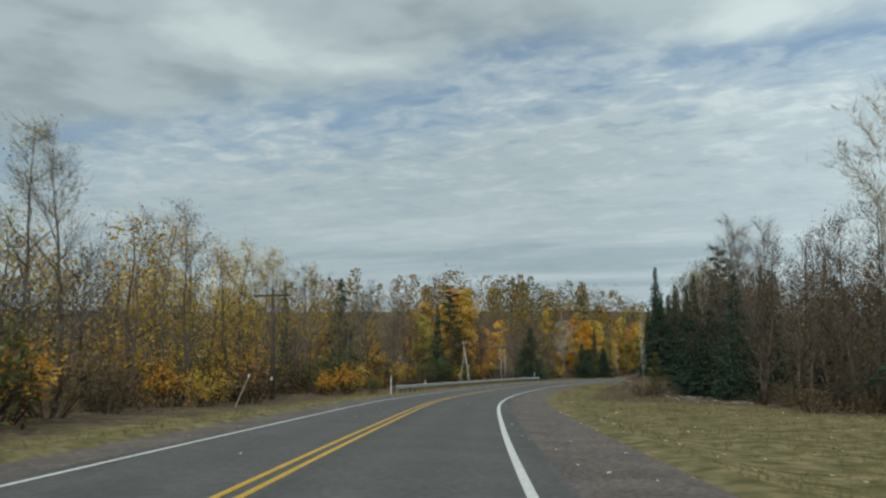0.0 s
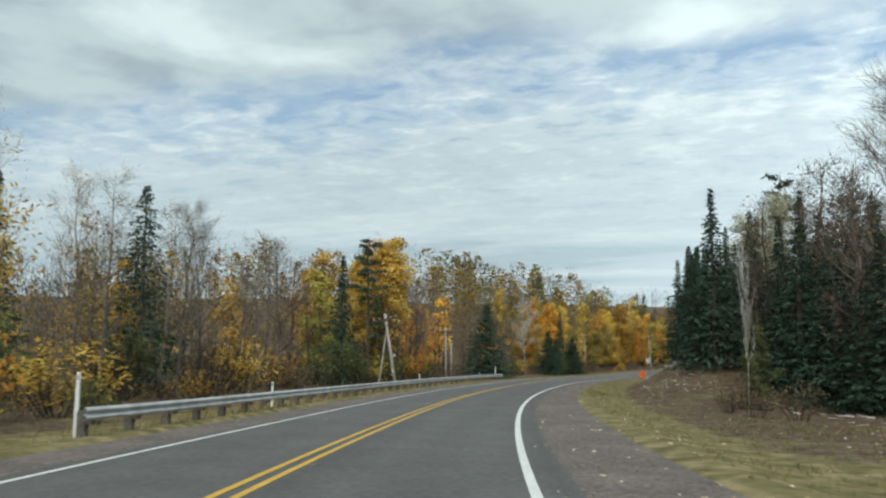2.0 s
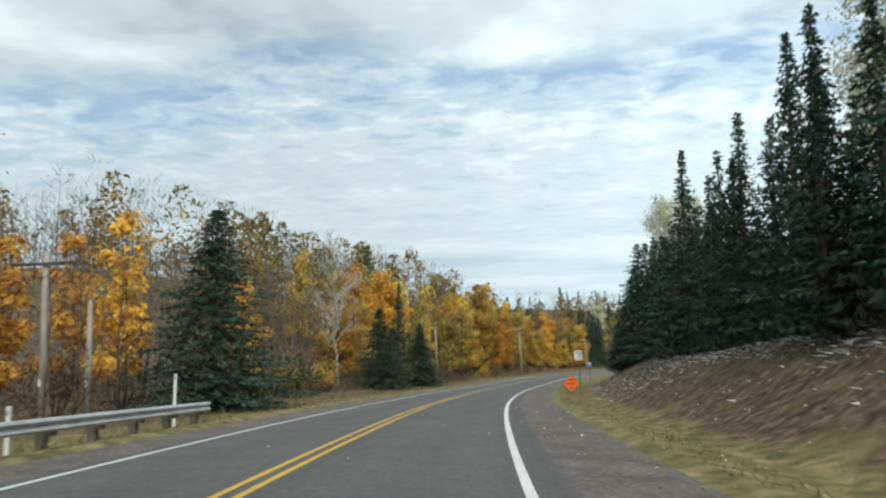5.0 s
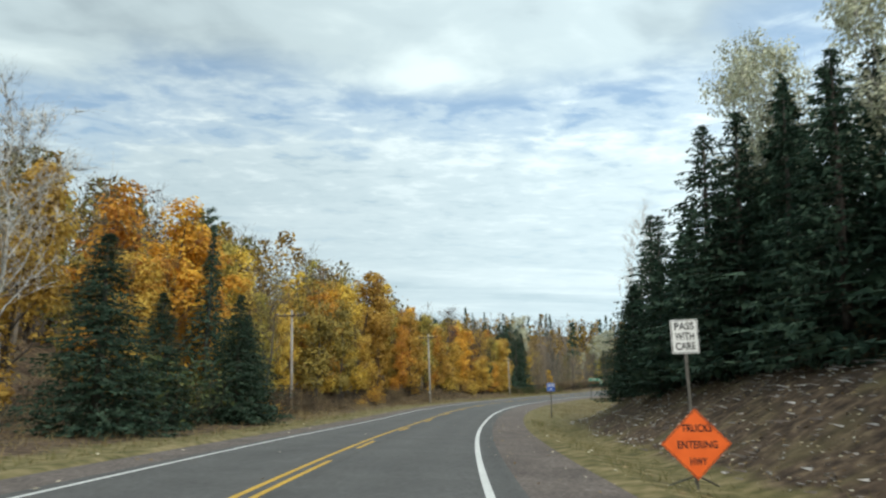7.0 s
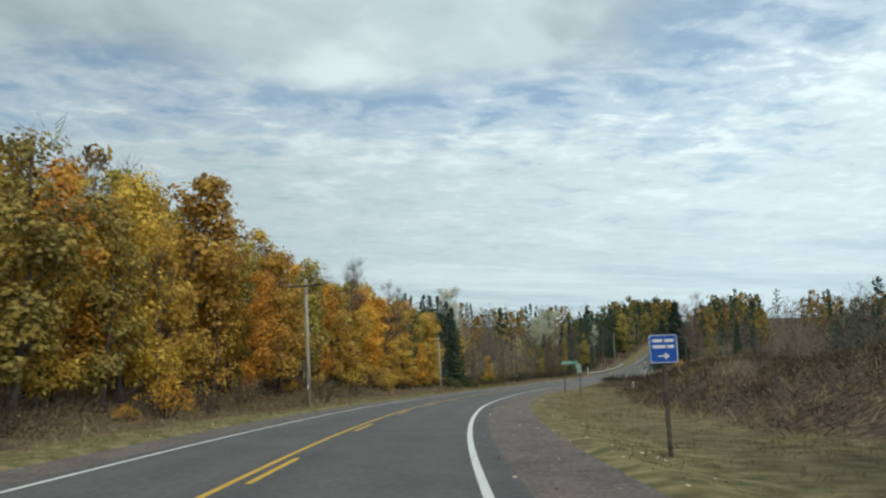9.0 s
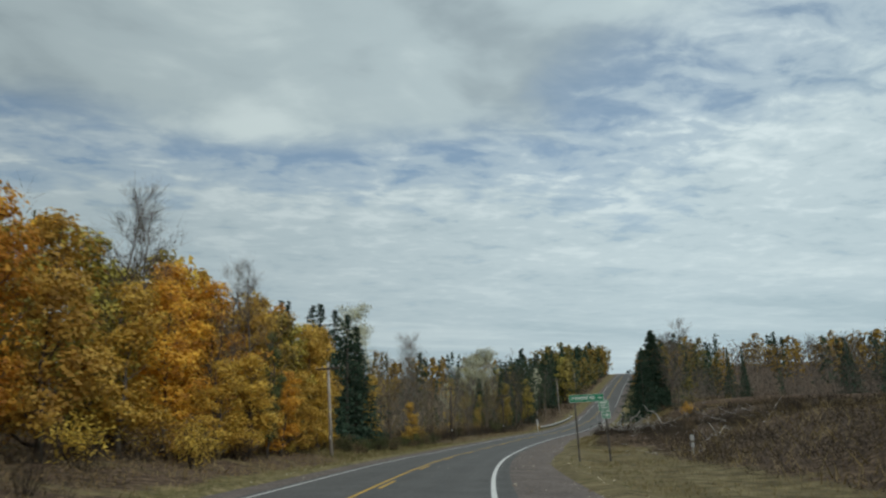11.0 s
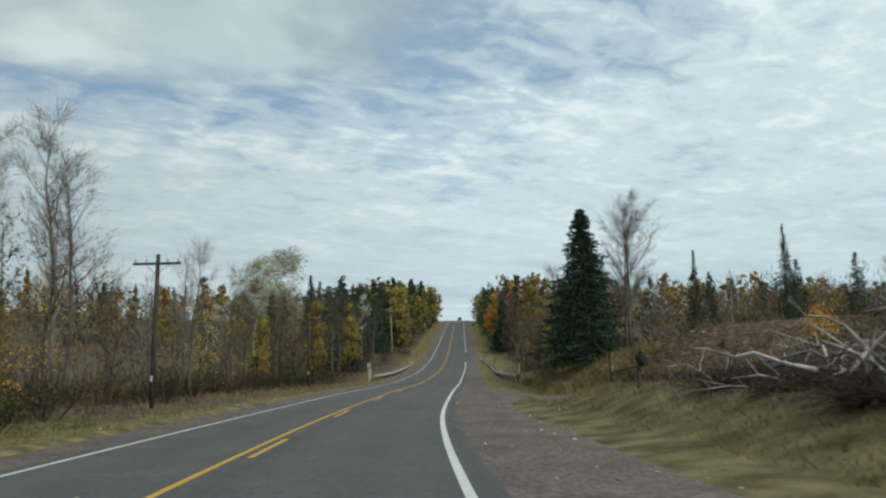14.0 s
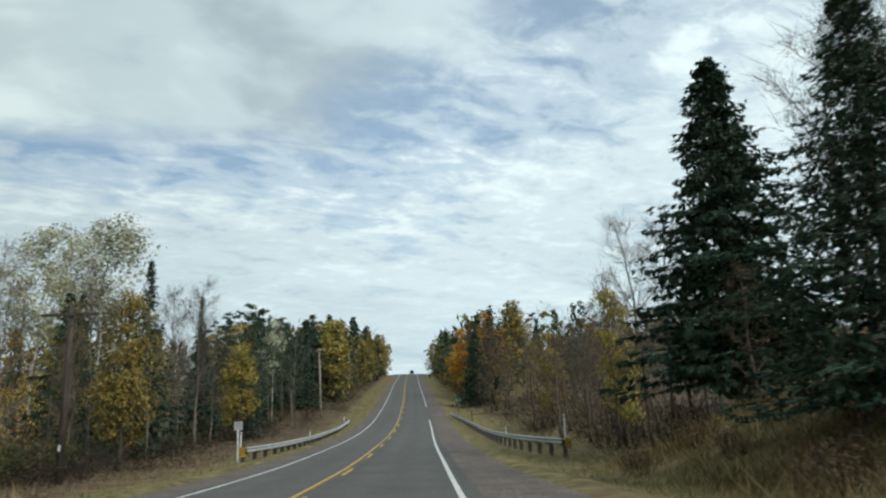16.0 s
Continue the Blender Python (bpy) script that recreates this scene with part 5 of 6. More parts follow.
stand_of(
    ("bare", 125.5, -14.5, 12.3, 1.10), ("broad_spruce", 182, -11.9, 8.3, 1.35), ("broad_spruce", 195.5, -11.0, 7.6, 1.35), ("broad_spruce", 199.5, -12.0, 6.8, 1.3), ("broad_spruce", 188.5, -12.4, 6.8, 1.15),
    ("fir", 200.5, -15.1, 13.0, 0.98), ("orange", 202, -18.5, 14.5, 1.30), ("orange", 206, -18, 14.0, 1.2), ("orange", 198, -20, 14.5, 1.2), ("yellow", 221, -22, 15.0, 1.10),
    ("birch", 183, -16.5, 14.9, 1.5), ("yellow", 241, -18, 15.2, 1.00), ("yellow", 250.5, -19.6, 17.5, 1.15), ("bare", 255.5, -29, 17.5, 0.90), ("pine", 242.5, -38.7, 17.0, 1.00),
    ("orange", 236, -19, 14.0, 1.00), ("orange", 266, -18, 13.5, 1.00), ("orange", 290, -18.5, 12.8, 1.30))
stand_of(
    ("bare", 286, -17.5, 15.2, 1.1), ("bare", 297, -16.8, 14.6, 0.9), ("yellow", 303, -17, 12.0, 1.2), ("orange", 308, -18.5, 13.0, 1.2), ("yellow", 296, -22, 13.5, 1.2),
    ("yellow", 275, -16, 11.5, 1.20), ("yellow", 279, -14.5, 9.0, 1.3), ("orange", 284, -15, 10.2, 1.2), ("brown", 289, -14.2, 9.6, 1.2), ("green", 293.5, -12.6, 8.8, 0.6),
    ("thin", 298.5, -14, 10.5, 1.2), ("olive", 303, -14.5, 10.6, 1.1), ("yellow", 307, -15, 11.2, 1.1), ("yellow", 311, -15.5, 11.8, 1.1), ("orange", 293, -16.5, 12.0, 1.2),
    ("olive", 281, -18, 12.5, 1.3), ("yellow", 299, -16, 12.6, 1.2), ("olive", 302, -15.2, 11.6, 1.2), ("yellow", 306, -14, 10.6, 1.2), ("yellow", 300, -12.8, 6.2, 1.5), ("orange", 296, -12.6, 5.8, 1.5), ("yellow", 290.5, -12.6, 6.8, 1.4), ("yellow", 304.5, -12.6, 6.4, 1.4), ("yellow", 286.5, -12.8, 6.0, 1.5), ("bare", 292.3, -13.4, 13.0, 0.9), ("bare", 281, -17, 15.0, 1.00), ("spruce", 319, -18, 15.5, 1.1))
stand_of(
    ("spruce", 322.5, -16.2, 15.0, 1.15), ("spruce", 328, -19.8, 16.6, 1.1), ("spruce", 326.5, -16.6, 14.2, 1.15), ("spruce", 316.5, -16.5, 12.5, 1.1), ("spruce", 323, -20.5, 16.2, 1.1),
    ("spruce", 318, -22, 15.5, 1.1), ("fir", 313, -19, 14.5, 1.0), ("aspen", 341, -22.8, 19.6, 1.10), ("yellow", 332.5, -16.9, 9.2, 0.7), ("yellow", 338, -13.6, 5.6, 1.0),
    ("bare", 347, -15.8, 15.2, 1.10), ("bare", 355, -19, 16.0, 1.10), ("thin", 350, -22, 14.0, 1.10), ("bare", 336, -20, 13.5, 1.00), ("aspen", 416, -23.2, 18.8, 1.50),
    ("aspen", 409, -24, 17.0, 1.10), ("fir", 411, -17.0, 14.2, 1.10), ("fir", 441, -22, 16.0, 0.94))
stand_of(
    ("spruce", 405, -19, 11.0, 0.99), ("pine", 455.5, -20, 14.8, 1.10), ("pine", 462, -24, 15.5, 1.00), ("spruce", 448, -18, 12.5, 1.08), ("pine", 470, -18, 14.5, 1.10),
    ("spruce", 476, -16, 13.0, 1.17), ("pine", 504, -24, 15.0, 1.20), ("olive", 418, -26, 15.5, 1.00), ("fir", 105, 15.8, 14.3, 1.06), ("fir", 108.5, 14.6, 8.8, 0.85),
    ("fir", 112, 15.2, 9.6, 0.85), ("aspen", 107.5, 20.5, 14.0, 0.80), ("fir", 97, 20.5, 13.4, 0.85), ("birch", 84, 14.5, 8.8, 0.3), ("green", 88, 16.0, 5.0, 1.10),
    ("fir", 158, 14.6, 13.7, 1.02), ("fir", 158.5, 17, 13.8, 0.94), ("fir", 148.5, 15.8, 13.0, 1.02))
stand_of(
    ("fir", 133.5, 14, 11.7, 1.02), ("fir", 132.5, 15.6, 11.9, 1.02), ("fir", 128.5, 15, 12.0, 1.02), ("fir", 121.5, 15, 11.2, 1.10), ("fir", 119, 15.5, 10.6, 1.0), ("fir", 116, 15, 9.9, 1.0), ("fir", 113.5, 15.4, 10.2, 1.0), ("fir", 124.5, 16.5, 11.5, 1.0), ("fir", 142, 16.3, 14.2, 1.02),
    ("aspen", 144.5, 22, 18.5, 1.20), ("aspen", 150, 24, 17.5, 1.10), ("spruce", 170, 16.2, 10.5, 1.35), ("spruce", 174, 17.5, 12.0, 1.35), ("spruce", 179, 16.0, 11.0, 1.35),
    ("spruce", 184, 16.4, 12.4, 1.35), ("spruce", 188.5, 17.8, 12.4, 1.35), ("spruce", 181.5, 19, 13.0, 1.35), ("spruce", 192, 16.4, 9.9, 1.35), ("spruce", 166, 17, 11.5, 1.35),
    ("spruce", 176.5, 20, 13.0, 1.4), ("aspen", 191, 17.5, 17.9, 0.90), ("aspen", 186, 17.0, 15.8, 0.90))
stand_of(
    ("aspen", 180, 19.0, 15.5, 1.00), ("fir", 181, 15.2, 11.8, 1.02), ("spruce", 176.5, 15, 10.6, 1.08), ("spruce", 198.5, 13.9, 10.3, 1.2), ("spruce", 188.5, 14.2, 12.6, 1.25),
    ("spruce", 185.5, 14.8, 11.9, 1.3), ("spruce", 191, 17, 12.8, 1.3), ("spruce", 187, 17.5, 13.7, 1.3), ("spruce", 204, 14.4, 11.9, 1.15), ("broad_spruce", 206.5, 13.6, 8.3, 1.15),
    ("broad_spruce", 200.5, 12.6, 6.9, 1.15), ("spruce", 195, 14.6, 8.4, 1.25), ("spruce", 189, 15.0, 9.1, 1.2), ("spruce", 201, 16.5, 11.1, 1.3), ("spruce", 196.5, 17, 11.0, 1.3),
    ("broad_spruce", 193, 12.8, 6.8, 1.1), ("spruce", 206, 17.5, 9.2, 1.3), ("birch", 210, 14.6, 15.4, 0.8))
stand_of(
    ("birch", 213, 15.8, 14.5, 0.8), ("bare", 92, 26, 20.0, 1.2), ("bare", 90, 23.5, 18.5, 1.1), ("birch", 39, 22.5, 17.0, 1.2), ("bare", 126, 25.7, 18.5, 1.1),
    ("pine", 125, 24, 18.5, 0.8), ("brown", 96, 22, 15.5, 1.2), ("spruce", 98, 24, 12.5, 1.2), ("spruce", 92.5, 25, 12.0, 1.2), ("spruce", 87, 24.5, 11.0, 1.2), ("spruce", 103, 23, 12.0, 1.1), ("spruce", 79, 26, 11.0, 1.3), ("brown", 84, 22.5, 12.5, 1.2), ("spruce", 90, 20.5, 10.0, 1.3), ("spruce", 85, 21.5, 9.5, 1.3), ("spruce", 95, 19.8, 10.5, 1.2), ("brown", 88, 21, 14.0, 1.2), ("orange", 174, 18, 8.0, 1.20), ("ragged_spruce", 388.5, 16.2, 17.2, 1.2),
    ("broad_spruce", 375.2, 14.5, 11.6, 1.2), ("brown", 396, 14.4, 7.5, 1.1), ("brown", 391, 15.0, 7.0, 1.1), ("bare", 395, 17, 9.5, 1.2), ("brown", 384.5, 15.0, 5.5, 1.2),
    ("bare", 384, 19.5, 14.0, 1.1), ("bare", 390, 17, 13.0, 1.20), ("bare", 386, 20, 17.5, 1.20))
stand_of(
    ("bare", 380, 19, 14.0, 1.10), ("fir", 395, 29.6, 13.4, 0.68), ("fir", 400, 33, 10.5, 0.68), ("fir", 372, 30, 8.5, 0.77), ("olive", 402, 14.5, 10.0, 0.90),
    ("bare", 404, 14, 11.0, 1.00), ("bare", 398, 15.5, 13.2, 1.1), ("brown", 400, 13.6, 7.5, 1.2), ("brown", 403, 16, 8.5, 1.2), ("brown", 407, 13.6, 7.5, 1.2), ("brown", 411, 15, 8.5, 1.2), ("brown", 416, 13.4, 8.0, 1.2), ("brown", 421, 15, 9.0, 1.2), ("brown", 427, 13, 8.5, 1.2), ("brown", 433, 14.5, 9.5, 1.2), ("bare", 393, 14.5, 12.0, 1.0), ("spruce", 435, 58, 16.5, 0.99), ("pine", 517, 22.8, 16.5, 0.90), ("orange", 530, 22, 12.5, 1.40), ("pine", 662, 48, 18, 1.00),
    ("spruce", 404, 52, 14, 0.90), ("spruce", 409, 60, 15, 0.90))

# ---------------------------------------------------------------- the woods, stretch by stretch
WOODS = []       # stations, sideways reach, number, shares of the kinds, heights
WOODS += [
    (-40, 76, -15.0, -38, 160, {"bare": 26, "thin": 26, "gold": 26, "yellow": 3, "brown": 15, "olive": 4}, 9.5, 12.8),
    (76, 130, -14.5, -42, 60, {"brown": 28, "gold": 16, "yellow": 8, "orange": 4, "thin": 18, "olive": 4, "bare": 22}, 8.0, 12.0),
    (130, 200, -17, -62, 120, {"bare": 36, "thin": 24, "brown": 25, "yellow": 8, "orange": 7}, 9.0, 13.0),
    (200, 254, -17, -31, 48, {"yellow": 20, "orange": 6, "olive": 32, "brown": 28, "thin": 14}, 9.5, 14.5),
    (205, 262, -22, -40, 34, {"brown": 44, "olive": 22, "yellow": 20, "bare": 14}, 13.5, 16.5),
    (254, 314, -15.0, -30, 60, {"yellow": 30, "orange": 10, "olive": 26, "brown": 20, "thin": 14}, 10.0, 14.0),]
WOODS += [
    (196, 314, -30, -70, 120, {"yellow": 14, "orange": 12, "olive": 14, "brown": 36, "bare": 24}, 12.5, 17.0),
    (310, 336, -17, -40, 24, {"spruce": 60, "fir": 30, "thin": 10}, 9, 14.5),
    (336, 357, -15, -40, 28, {"bare": 44, "thin": 24, "brown": 32}, 7.0, 13.0),
    (357, 402, -13.5, -40, 54, {"bare": 46, "thin": 18, "gold": 8, "brown": 22, "olive": 6}, 4.5, 12.5),
    (402, 470, -14.5, -42, 66, {"aspen": 16, "olive": 12, "spruce": 12, "pine": 8, "thin": 28, "bare": 24}, 7, 14.0),
    (470, 540, -12, -40, 84, {"pine": 30, "spruce": 34, "olive": 20, "bare": 16}, 10, 16),
    (540, 720, -10.5, -34, 190, {"olive": 44, "yellow": 14, "orange": 8, "spruce": 18, "bare": 16}, 9.5, 17),]
WOODS += [
    (-30, 60, 24, 50, 84, {"bare": 28, "brown": 58, "spruce": 12, "fir": 2}, 10.0, 14.5),
    (60, 130, 22, 50, 90, {"bare": 22, "brown": 62, "spruce": 16}, 10.0, 15.5),
    (88, 120, 19, 45, 36, {"fir": 22, "spruce": 10, "brown": 44, "bare": 24}, 9.0, 14.0),
    (114, 160, 15.0, 28, 30, {"fir": 56, "spruce": 36, "brown": 8}, 9.0, 12.5),
    (158, 205, 16.0, 28, 28, {"fir": 30, "spruce": 66, "brown": 4}, 8.5, 11.0),
    (212, 385, 44, 80, 80, {"bare": 74, "fir": 20, "spruce": 6}, 7.5, 12.0),]
WOODS += [
    (390, 470, 14, 45, 90, {"bare": 54, "brown": 30, "olive": 8, "spruce": 8}, 6.0, 12.0),
    (470, 720, 10.5, 38, 260, {"brown": 24, "bare": 26, "olive": 24, "orange": 6, "spruce": 20}, 9.0, 16.5),]
DEEP, BEYOND = [], {}
for s0, s1, d0, d1, count, shares, low, high in WOODS:
    kinds, odds = list(shares), list(shares.values())
    made = tries = 0
    while made < count and tries < count * 12:
        tries += 1
        u = grove.random() ** 1.35
        s, d = grove.uniform(s0, s1), d0 + (d1 - d0) * u
        x, y, z = spot(s, d)
        if any((x - a) ** 2 + (y - b) ** 2 < 5.0 for a, b in PLANTED):
            continue
        kind = grove.choices(kinds, odds)[0]
        deep = abs(d) > abs(d0) + 3.6 or abs(d0) > 28 or s > 440 or s < 5
        if s > 505 or abs(d) > 34 or (d > 20 and s > 395):
            tone = {"bare": "bare", "thin": "bare", "gold": "brown", "fir": "conifer", "spruce": "conifer", "pine": "conifer", "aspen": "pale"}.get(kind, kind)
            BEYOND.setdefault(tone, []).append((x, y, z, grove.uniform(low, high)))
            PLANTED.append((x, y))
            made += 1
            continue
        if deep and kind == "bare":
            DEEP.append((x, y, z, grove.uniform(low, high), grove.uniform(0, 6.28), grove.randrange(3)))
            PLANTED.append((x, y))
            made += 1
            continue
        plant(kind + " far" if deep else kind, x, y, z, grove.uniform(low, high), None, grove.uniform(0.85, 1.2), rng=grove)
        made += 1

stand = Shape()
for x, y, z, high, turn, which in DEEP:      # leafless trunks deep in the woods, past telling apart
    v, faces = SHAPES["bare far"][which]
    c, q, k = math.cos(turn), math.sin(turn), high / TALL
    stand.add(np.c_[x + k * (v[:, 0] * c - v[:, 1] * q), y + k * (v[:, 0] * q + v[:, 1] * c), z - 0.08 + k * v[:, 2]], faces)
solid("deep_hardwoods", stand, BARK_GREY, "leafless grey hardwoods standing deep in the woods", "woods", kind="stuff")

# ---------------------------------------------------------------- bushes
BUSHES = [
    ("orange_bush", 61, -10.6, 2.6), ("orange_bush", 58, -11.4, 2.0), ("orange_bush", 37, -13.5, 2.4), ("orange_bush", 121, -13, 3.4), ("yellow_bush", 338, -13.2, 2.6), ("green_bush", 64.5, -9.2, 1.5), ("green_bush", 98, -10.5, 3.4),
    ("green_bush", 94, -11.4, 3.8), ("green_bush", 106, -11.5, 2.8), ("green_bush", 110, -12, 3.2), ("green_bush", 124, -13, 3.0), ("brown_bush", 82, 14.5, 1.6), ("brown_bush", 85, 13.8, 1.5), ("brown_bush", 79, 15.5, 1.8), ("brown_bush", 88, 15.0, 1.6), ("orange_bush", 346, 20.5, 1.9), ("yellow_bush", 300, -13.5, 4.0)]
for kind, s, d, high in BUSHES:
    plant(kind, *spot(s, d), high, rng=grove)
THICKET = [
    (-10, 60, -11.5, -16, 30, {"bare_bush": 20, "brown_bush": 44, "green_bush": 20, "yellow_bush": 8, "orange_bush": 8}, 1.4, 3.6),
    (60, 200, -12.0, -18, 46, {"bare_bush": 24, "brown_bush": 36, "green_bush": 18, "yellow_bush": 18, "orange_bush": 4}, 1.6, 3.8),
    (200, 276, -10.5, -16.5, 50, {"bare_bush": 30, "brown_bush": 42, "orange_bush": 14, "yellow_bush": 14}, 0.8, 2.3),
    (305, 338, -9.8, -14.5, 46, {"green_bush": 58, "brown_bush": 42}, 0.8, 1.7),
    (364, 386, 9.6, 12.4, 14, {"brown_bush": 65, "bare_bush": 35}, 0.7, 1.3),
    (277, 305, -11.4, -14, 18, {"yellow_bush": 45, "brown_bush": 35, "orange_bush": 20}, 1.0, 2.4),
    (338, 400, -11.5, -18, 34, {"bare_bush": 54, "brown_bush": 34, "green_bush": 12}, 1.2, 3.0),
    (0, 90, 22, 27, 18, {"bare_bush": 40, "brown_bush": 60}, 1.0, 2.4),
    (90, 205, 13.5, 17, 16, {"bare_bush": 50, "brown_bush": 50}, 0.8, 1.8),
    (225, 372, 18, 26, 30, {"bare_bush": 70, "brown_bush": 30}, 0.7, 1.5),
    (372, 430, 13, 18, 22, {"bare_bush": 50, "brown_bush": 50}, 1.0, 2.4)]
for s0, s1, d0, d1, count, shares, low, high in THICKET:
    for _ in range(count):
        s, d = grove.uniform(s0, s1), grove.uniform(d0, d1)
        plant(grove.choices(list(shares), list(shares.values()))[0], *spot(s, d), grove.uniform(low, high), None, grove.uniform(0.9, 1.4), rng=grove)


def brushwood(name, mat, label, areas, seed, leafy=None):
    """Tangled undergrowth too dense to tell bush from bush: clumps of thin rising twigs."""
    rng = np.random.default_rng(seed)
    shape = Shape()
    for s0, s1, d0, d1, clumps, low, high in areas:
        s, d = rng.uniform(s0, s1, clumps), rng.uniform(min(d0, d1), max(d0, d1), clumps)
        base = np.c_[plan(s, d), ground_z(s, d) - 0.05]
        per = 52
        h = np.repeat(rng.uniform(low, high, clumps), per)
        foot = np.repeat(base, per, 0) + np.c_[rng.normal(0, 0.62, (clumps * per, 2)), np.zeros(clumps * per)]
        foot[:, 2] += rng.random(len(foot)) ** 1.5 * h * 0.6
        slivers = twig_haze(rng, foot, np.repeat(base, per, 0), h * rng.uniform(0.25, 0.55, len(foot)), 0.028, 0.4)
        tip = slivers[:, 2]
        shape.quads(slivers)
        if leafy:
            shape.quads(leaf_quads(rng, (foot * 0.4 + tip * 0.6)[rng.random(len(foot)) < leafy] + 0.1, 0.13)[:, :3])
    return solid(name, shape, mat, label, "undergrowth", kind="stuff")


brushwood("brushwood", TWIG, "tangled leafless brown brush covering the mounds", [
    (222, 346, 14.0, 36, 1300, 0.5, 1.3), (314, 339, 10.6, 19, 620, 0.15, 0.55), (338, 347, 10.2, 17, 120, 0.3, 0.8), (346, 374, 17, 36, 140, 0.5, 1.3), (388, 470, 11.5, 24, 330, 0.9, 2.8), (338, 470, -11, -20, 330, 0.9, 2.4), (470, 690, -9.5, -15, 240, 1.2, 2.8), (470, 690, 9.5, 15, 240, 1.2, 2.8)], 41)
RUSSET = material("russet_undergrowth", [(0.065, 0.050, 0.034), (0.125, 0.092, 0.056), (0.22, 0.155, 0.080)], 0.4, 0.85, island=0.8, through_light=0.2)
brushwood("undergrowth", RUSSET, "russet undergrowth along the edge of the woods", [
    (-20, 200, -12, -20, 330, 0.8, 2.4), (200, 276, -10, -18, 240, 0.6, 1.8), (276, 304, -13, -18, 40, 0.5, 1.2), (-20, 95, 22, 32, 160, 0.7, 2.0), (90, 206, 14, 20, 110, 0.5, 1.4), (336, 400, -16, -28, 100, 1.0, 2.6)], 42, leafy=0.35)


GOLDEN = material("golden_saplings", [(0.085, 0.062, 0.036), (0.20, 0.138, 0.056), (0.38, 0.25, 0.068)], 0.3, 0.8, island=0.7, through_light=0.3)
brushwood("golden_saplings", GOLDEN, "thin saplings with golden-brown leaves among the trunks", [
    (-20, 80, -15, -34, 400, 2.0, 5.5), (80, 130, -16, -30, 80, 1.5, 4.0), (200, 310, -18, -30, 110, 1.5, 4.0), (338, 470, -15, -36, 110, 1.0, 4.2)], 43, leafy=0.5)


# ---------------------------------------------------------------- far woods on the ridges
FAR_BROWN = material("far_hardwoods", [(0.080, 0.067, 0.056), (0.12, 0.101, 0.085), (0.172, 0.145, 0.12)], 0.05, 0.9, island=0.3, through_light=0.2)
FAR_OLIVE = material("far_olive_leaves", [(0.10, 0.092, 0.030), (0.17, 0.15, 0.045), (0.27, 0.21, 0.06)], 0.05, 0.8, island=0.5, through_light=0.3)
FAR_GOLD = material("far_autumn_leaves", [(0.12, 0.075, 0.022), (0.26, 0.16, 0.032), (0.40, 0.25, 0.045)], 0.05, 0.8, island=0.8, through_light=0.3)


def beyond_woods(name, tones, mat, label, areas, seed, conifer=False, clumps=220, bare=False):
    """Trees too far off to tell apart: each a crown of small leaf clumps on a thin stem."""
    rng = np.random.default_rng(seed)
    shape = Shape()
    sites = [site for tone in tones for site in BEYOND.get(tone, [])]
    for s0, s1, d0, d1, count, low, high in areas:
        s, d = rng.uniform(s0, s1, count), rng.uniform(min(d0, d1), max(d0, d1), count)
        xy, z = plan(s, d), ground_z(s, d)
        sites += list(zip(xy[:, 0], xy[:, 1], z, rng.uniform(low, high, count)))
    for x, y, z, h in sites:
        near = math.hypot(x - 20, y - 100) < 250
        n = clumps if near else clumps * 2 // 5
        h = h * rng.uniform(0.8, 1.1)
        u = rng.random(n) ** (1.3 if conifer else 0.8)
        wide = rng.uniform(0.85, 1.6)
        r = (0.19 * h * (1 - u) + 0.12) if conifer else 0.20 * h * np.sin(np.pi * np.clip(0.16 + 0.80 * u, 0, 1)) ** 0.7 * (1 + 0.3 * np.sin(9 * u + x))
        a, q = rng.uniform(0, 6.283, n), np.sqrt(rng.random(n)) * r * wide
        bumps = 1 + 0.3 * np.sin(3 * a + x)
        at = np.c_[x + q * bumps * np.cos(a), y + q * bumps * np.sin(a), z + h * ((0.02 + 0.98 * u) if conifer else (0.04 + 0.92 * u))]
        if bare:
            shape.quads(twig_haze(rng, at, np.array([x, y, 0]), h * rng.uniform(0.06, 0.15, n), 0.07 if near else 0.26, 0.9))
        else:
            shape.quads(leaf_quads(rng, at, h * (0.06 if near else 0.115))[:, :3])
        shape.spikes([(x, y, z - 0.1)], [(x, y, z + h * (0.95 if bare else 0.5))], h * 0.008)
    return solid(name, shape, mat, label, "woods", kind="stuff")


NEAR_RIDGES = [(150, 420, -62, -150, 120, 12, 16), (420, 700, -60, -220, 150, 12, 17), (215, 420, 50, 130, 240, 9.5, 13.5), (215, 420, 130, 220, 140, 9, 13), (400, 700, 68, 240, 380, 9, 15), (440, 640, 42, 150, 260, 9.5, 15), (-60, 150, -38, -90, 230, 12, 15), (-30, 104, -23, -42, 230, 7.5, 11), (-10, 112, 29, 52, 150, 8, 12)]
FAR_RIDGES = [(-120, 260, -90, -330, 280, 12, 16), (150, 420, 200, 420, 160, 11, 15), (400, 720, 230, 420, 160, 11, 15), (-60, 150, 48, 100, 100, 13, 18), (640, 800, -60, -300, 70, 13, 18), (470, 690, 10, 18, 60, 3, 6), (470, 690, -10, -18, 40, 3, 6), (215, 420, 42, 62, 220, 3, 7)]
beyond_woods("far_hardwoods", ["bare", "brown"], FAR_BROWN, "distant grey-brown hardwoods on the ridges", NEAR_RIDGES + FAR_RIDGES, 5, clumps=95, bare=True)
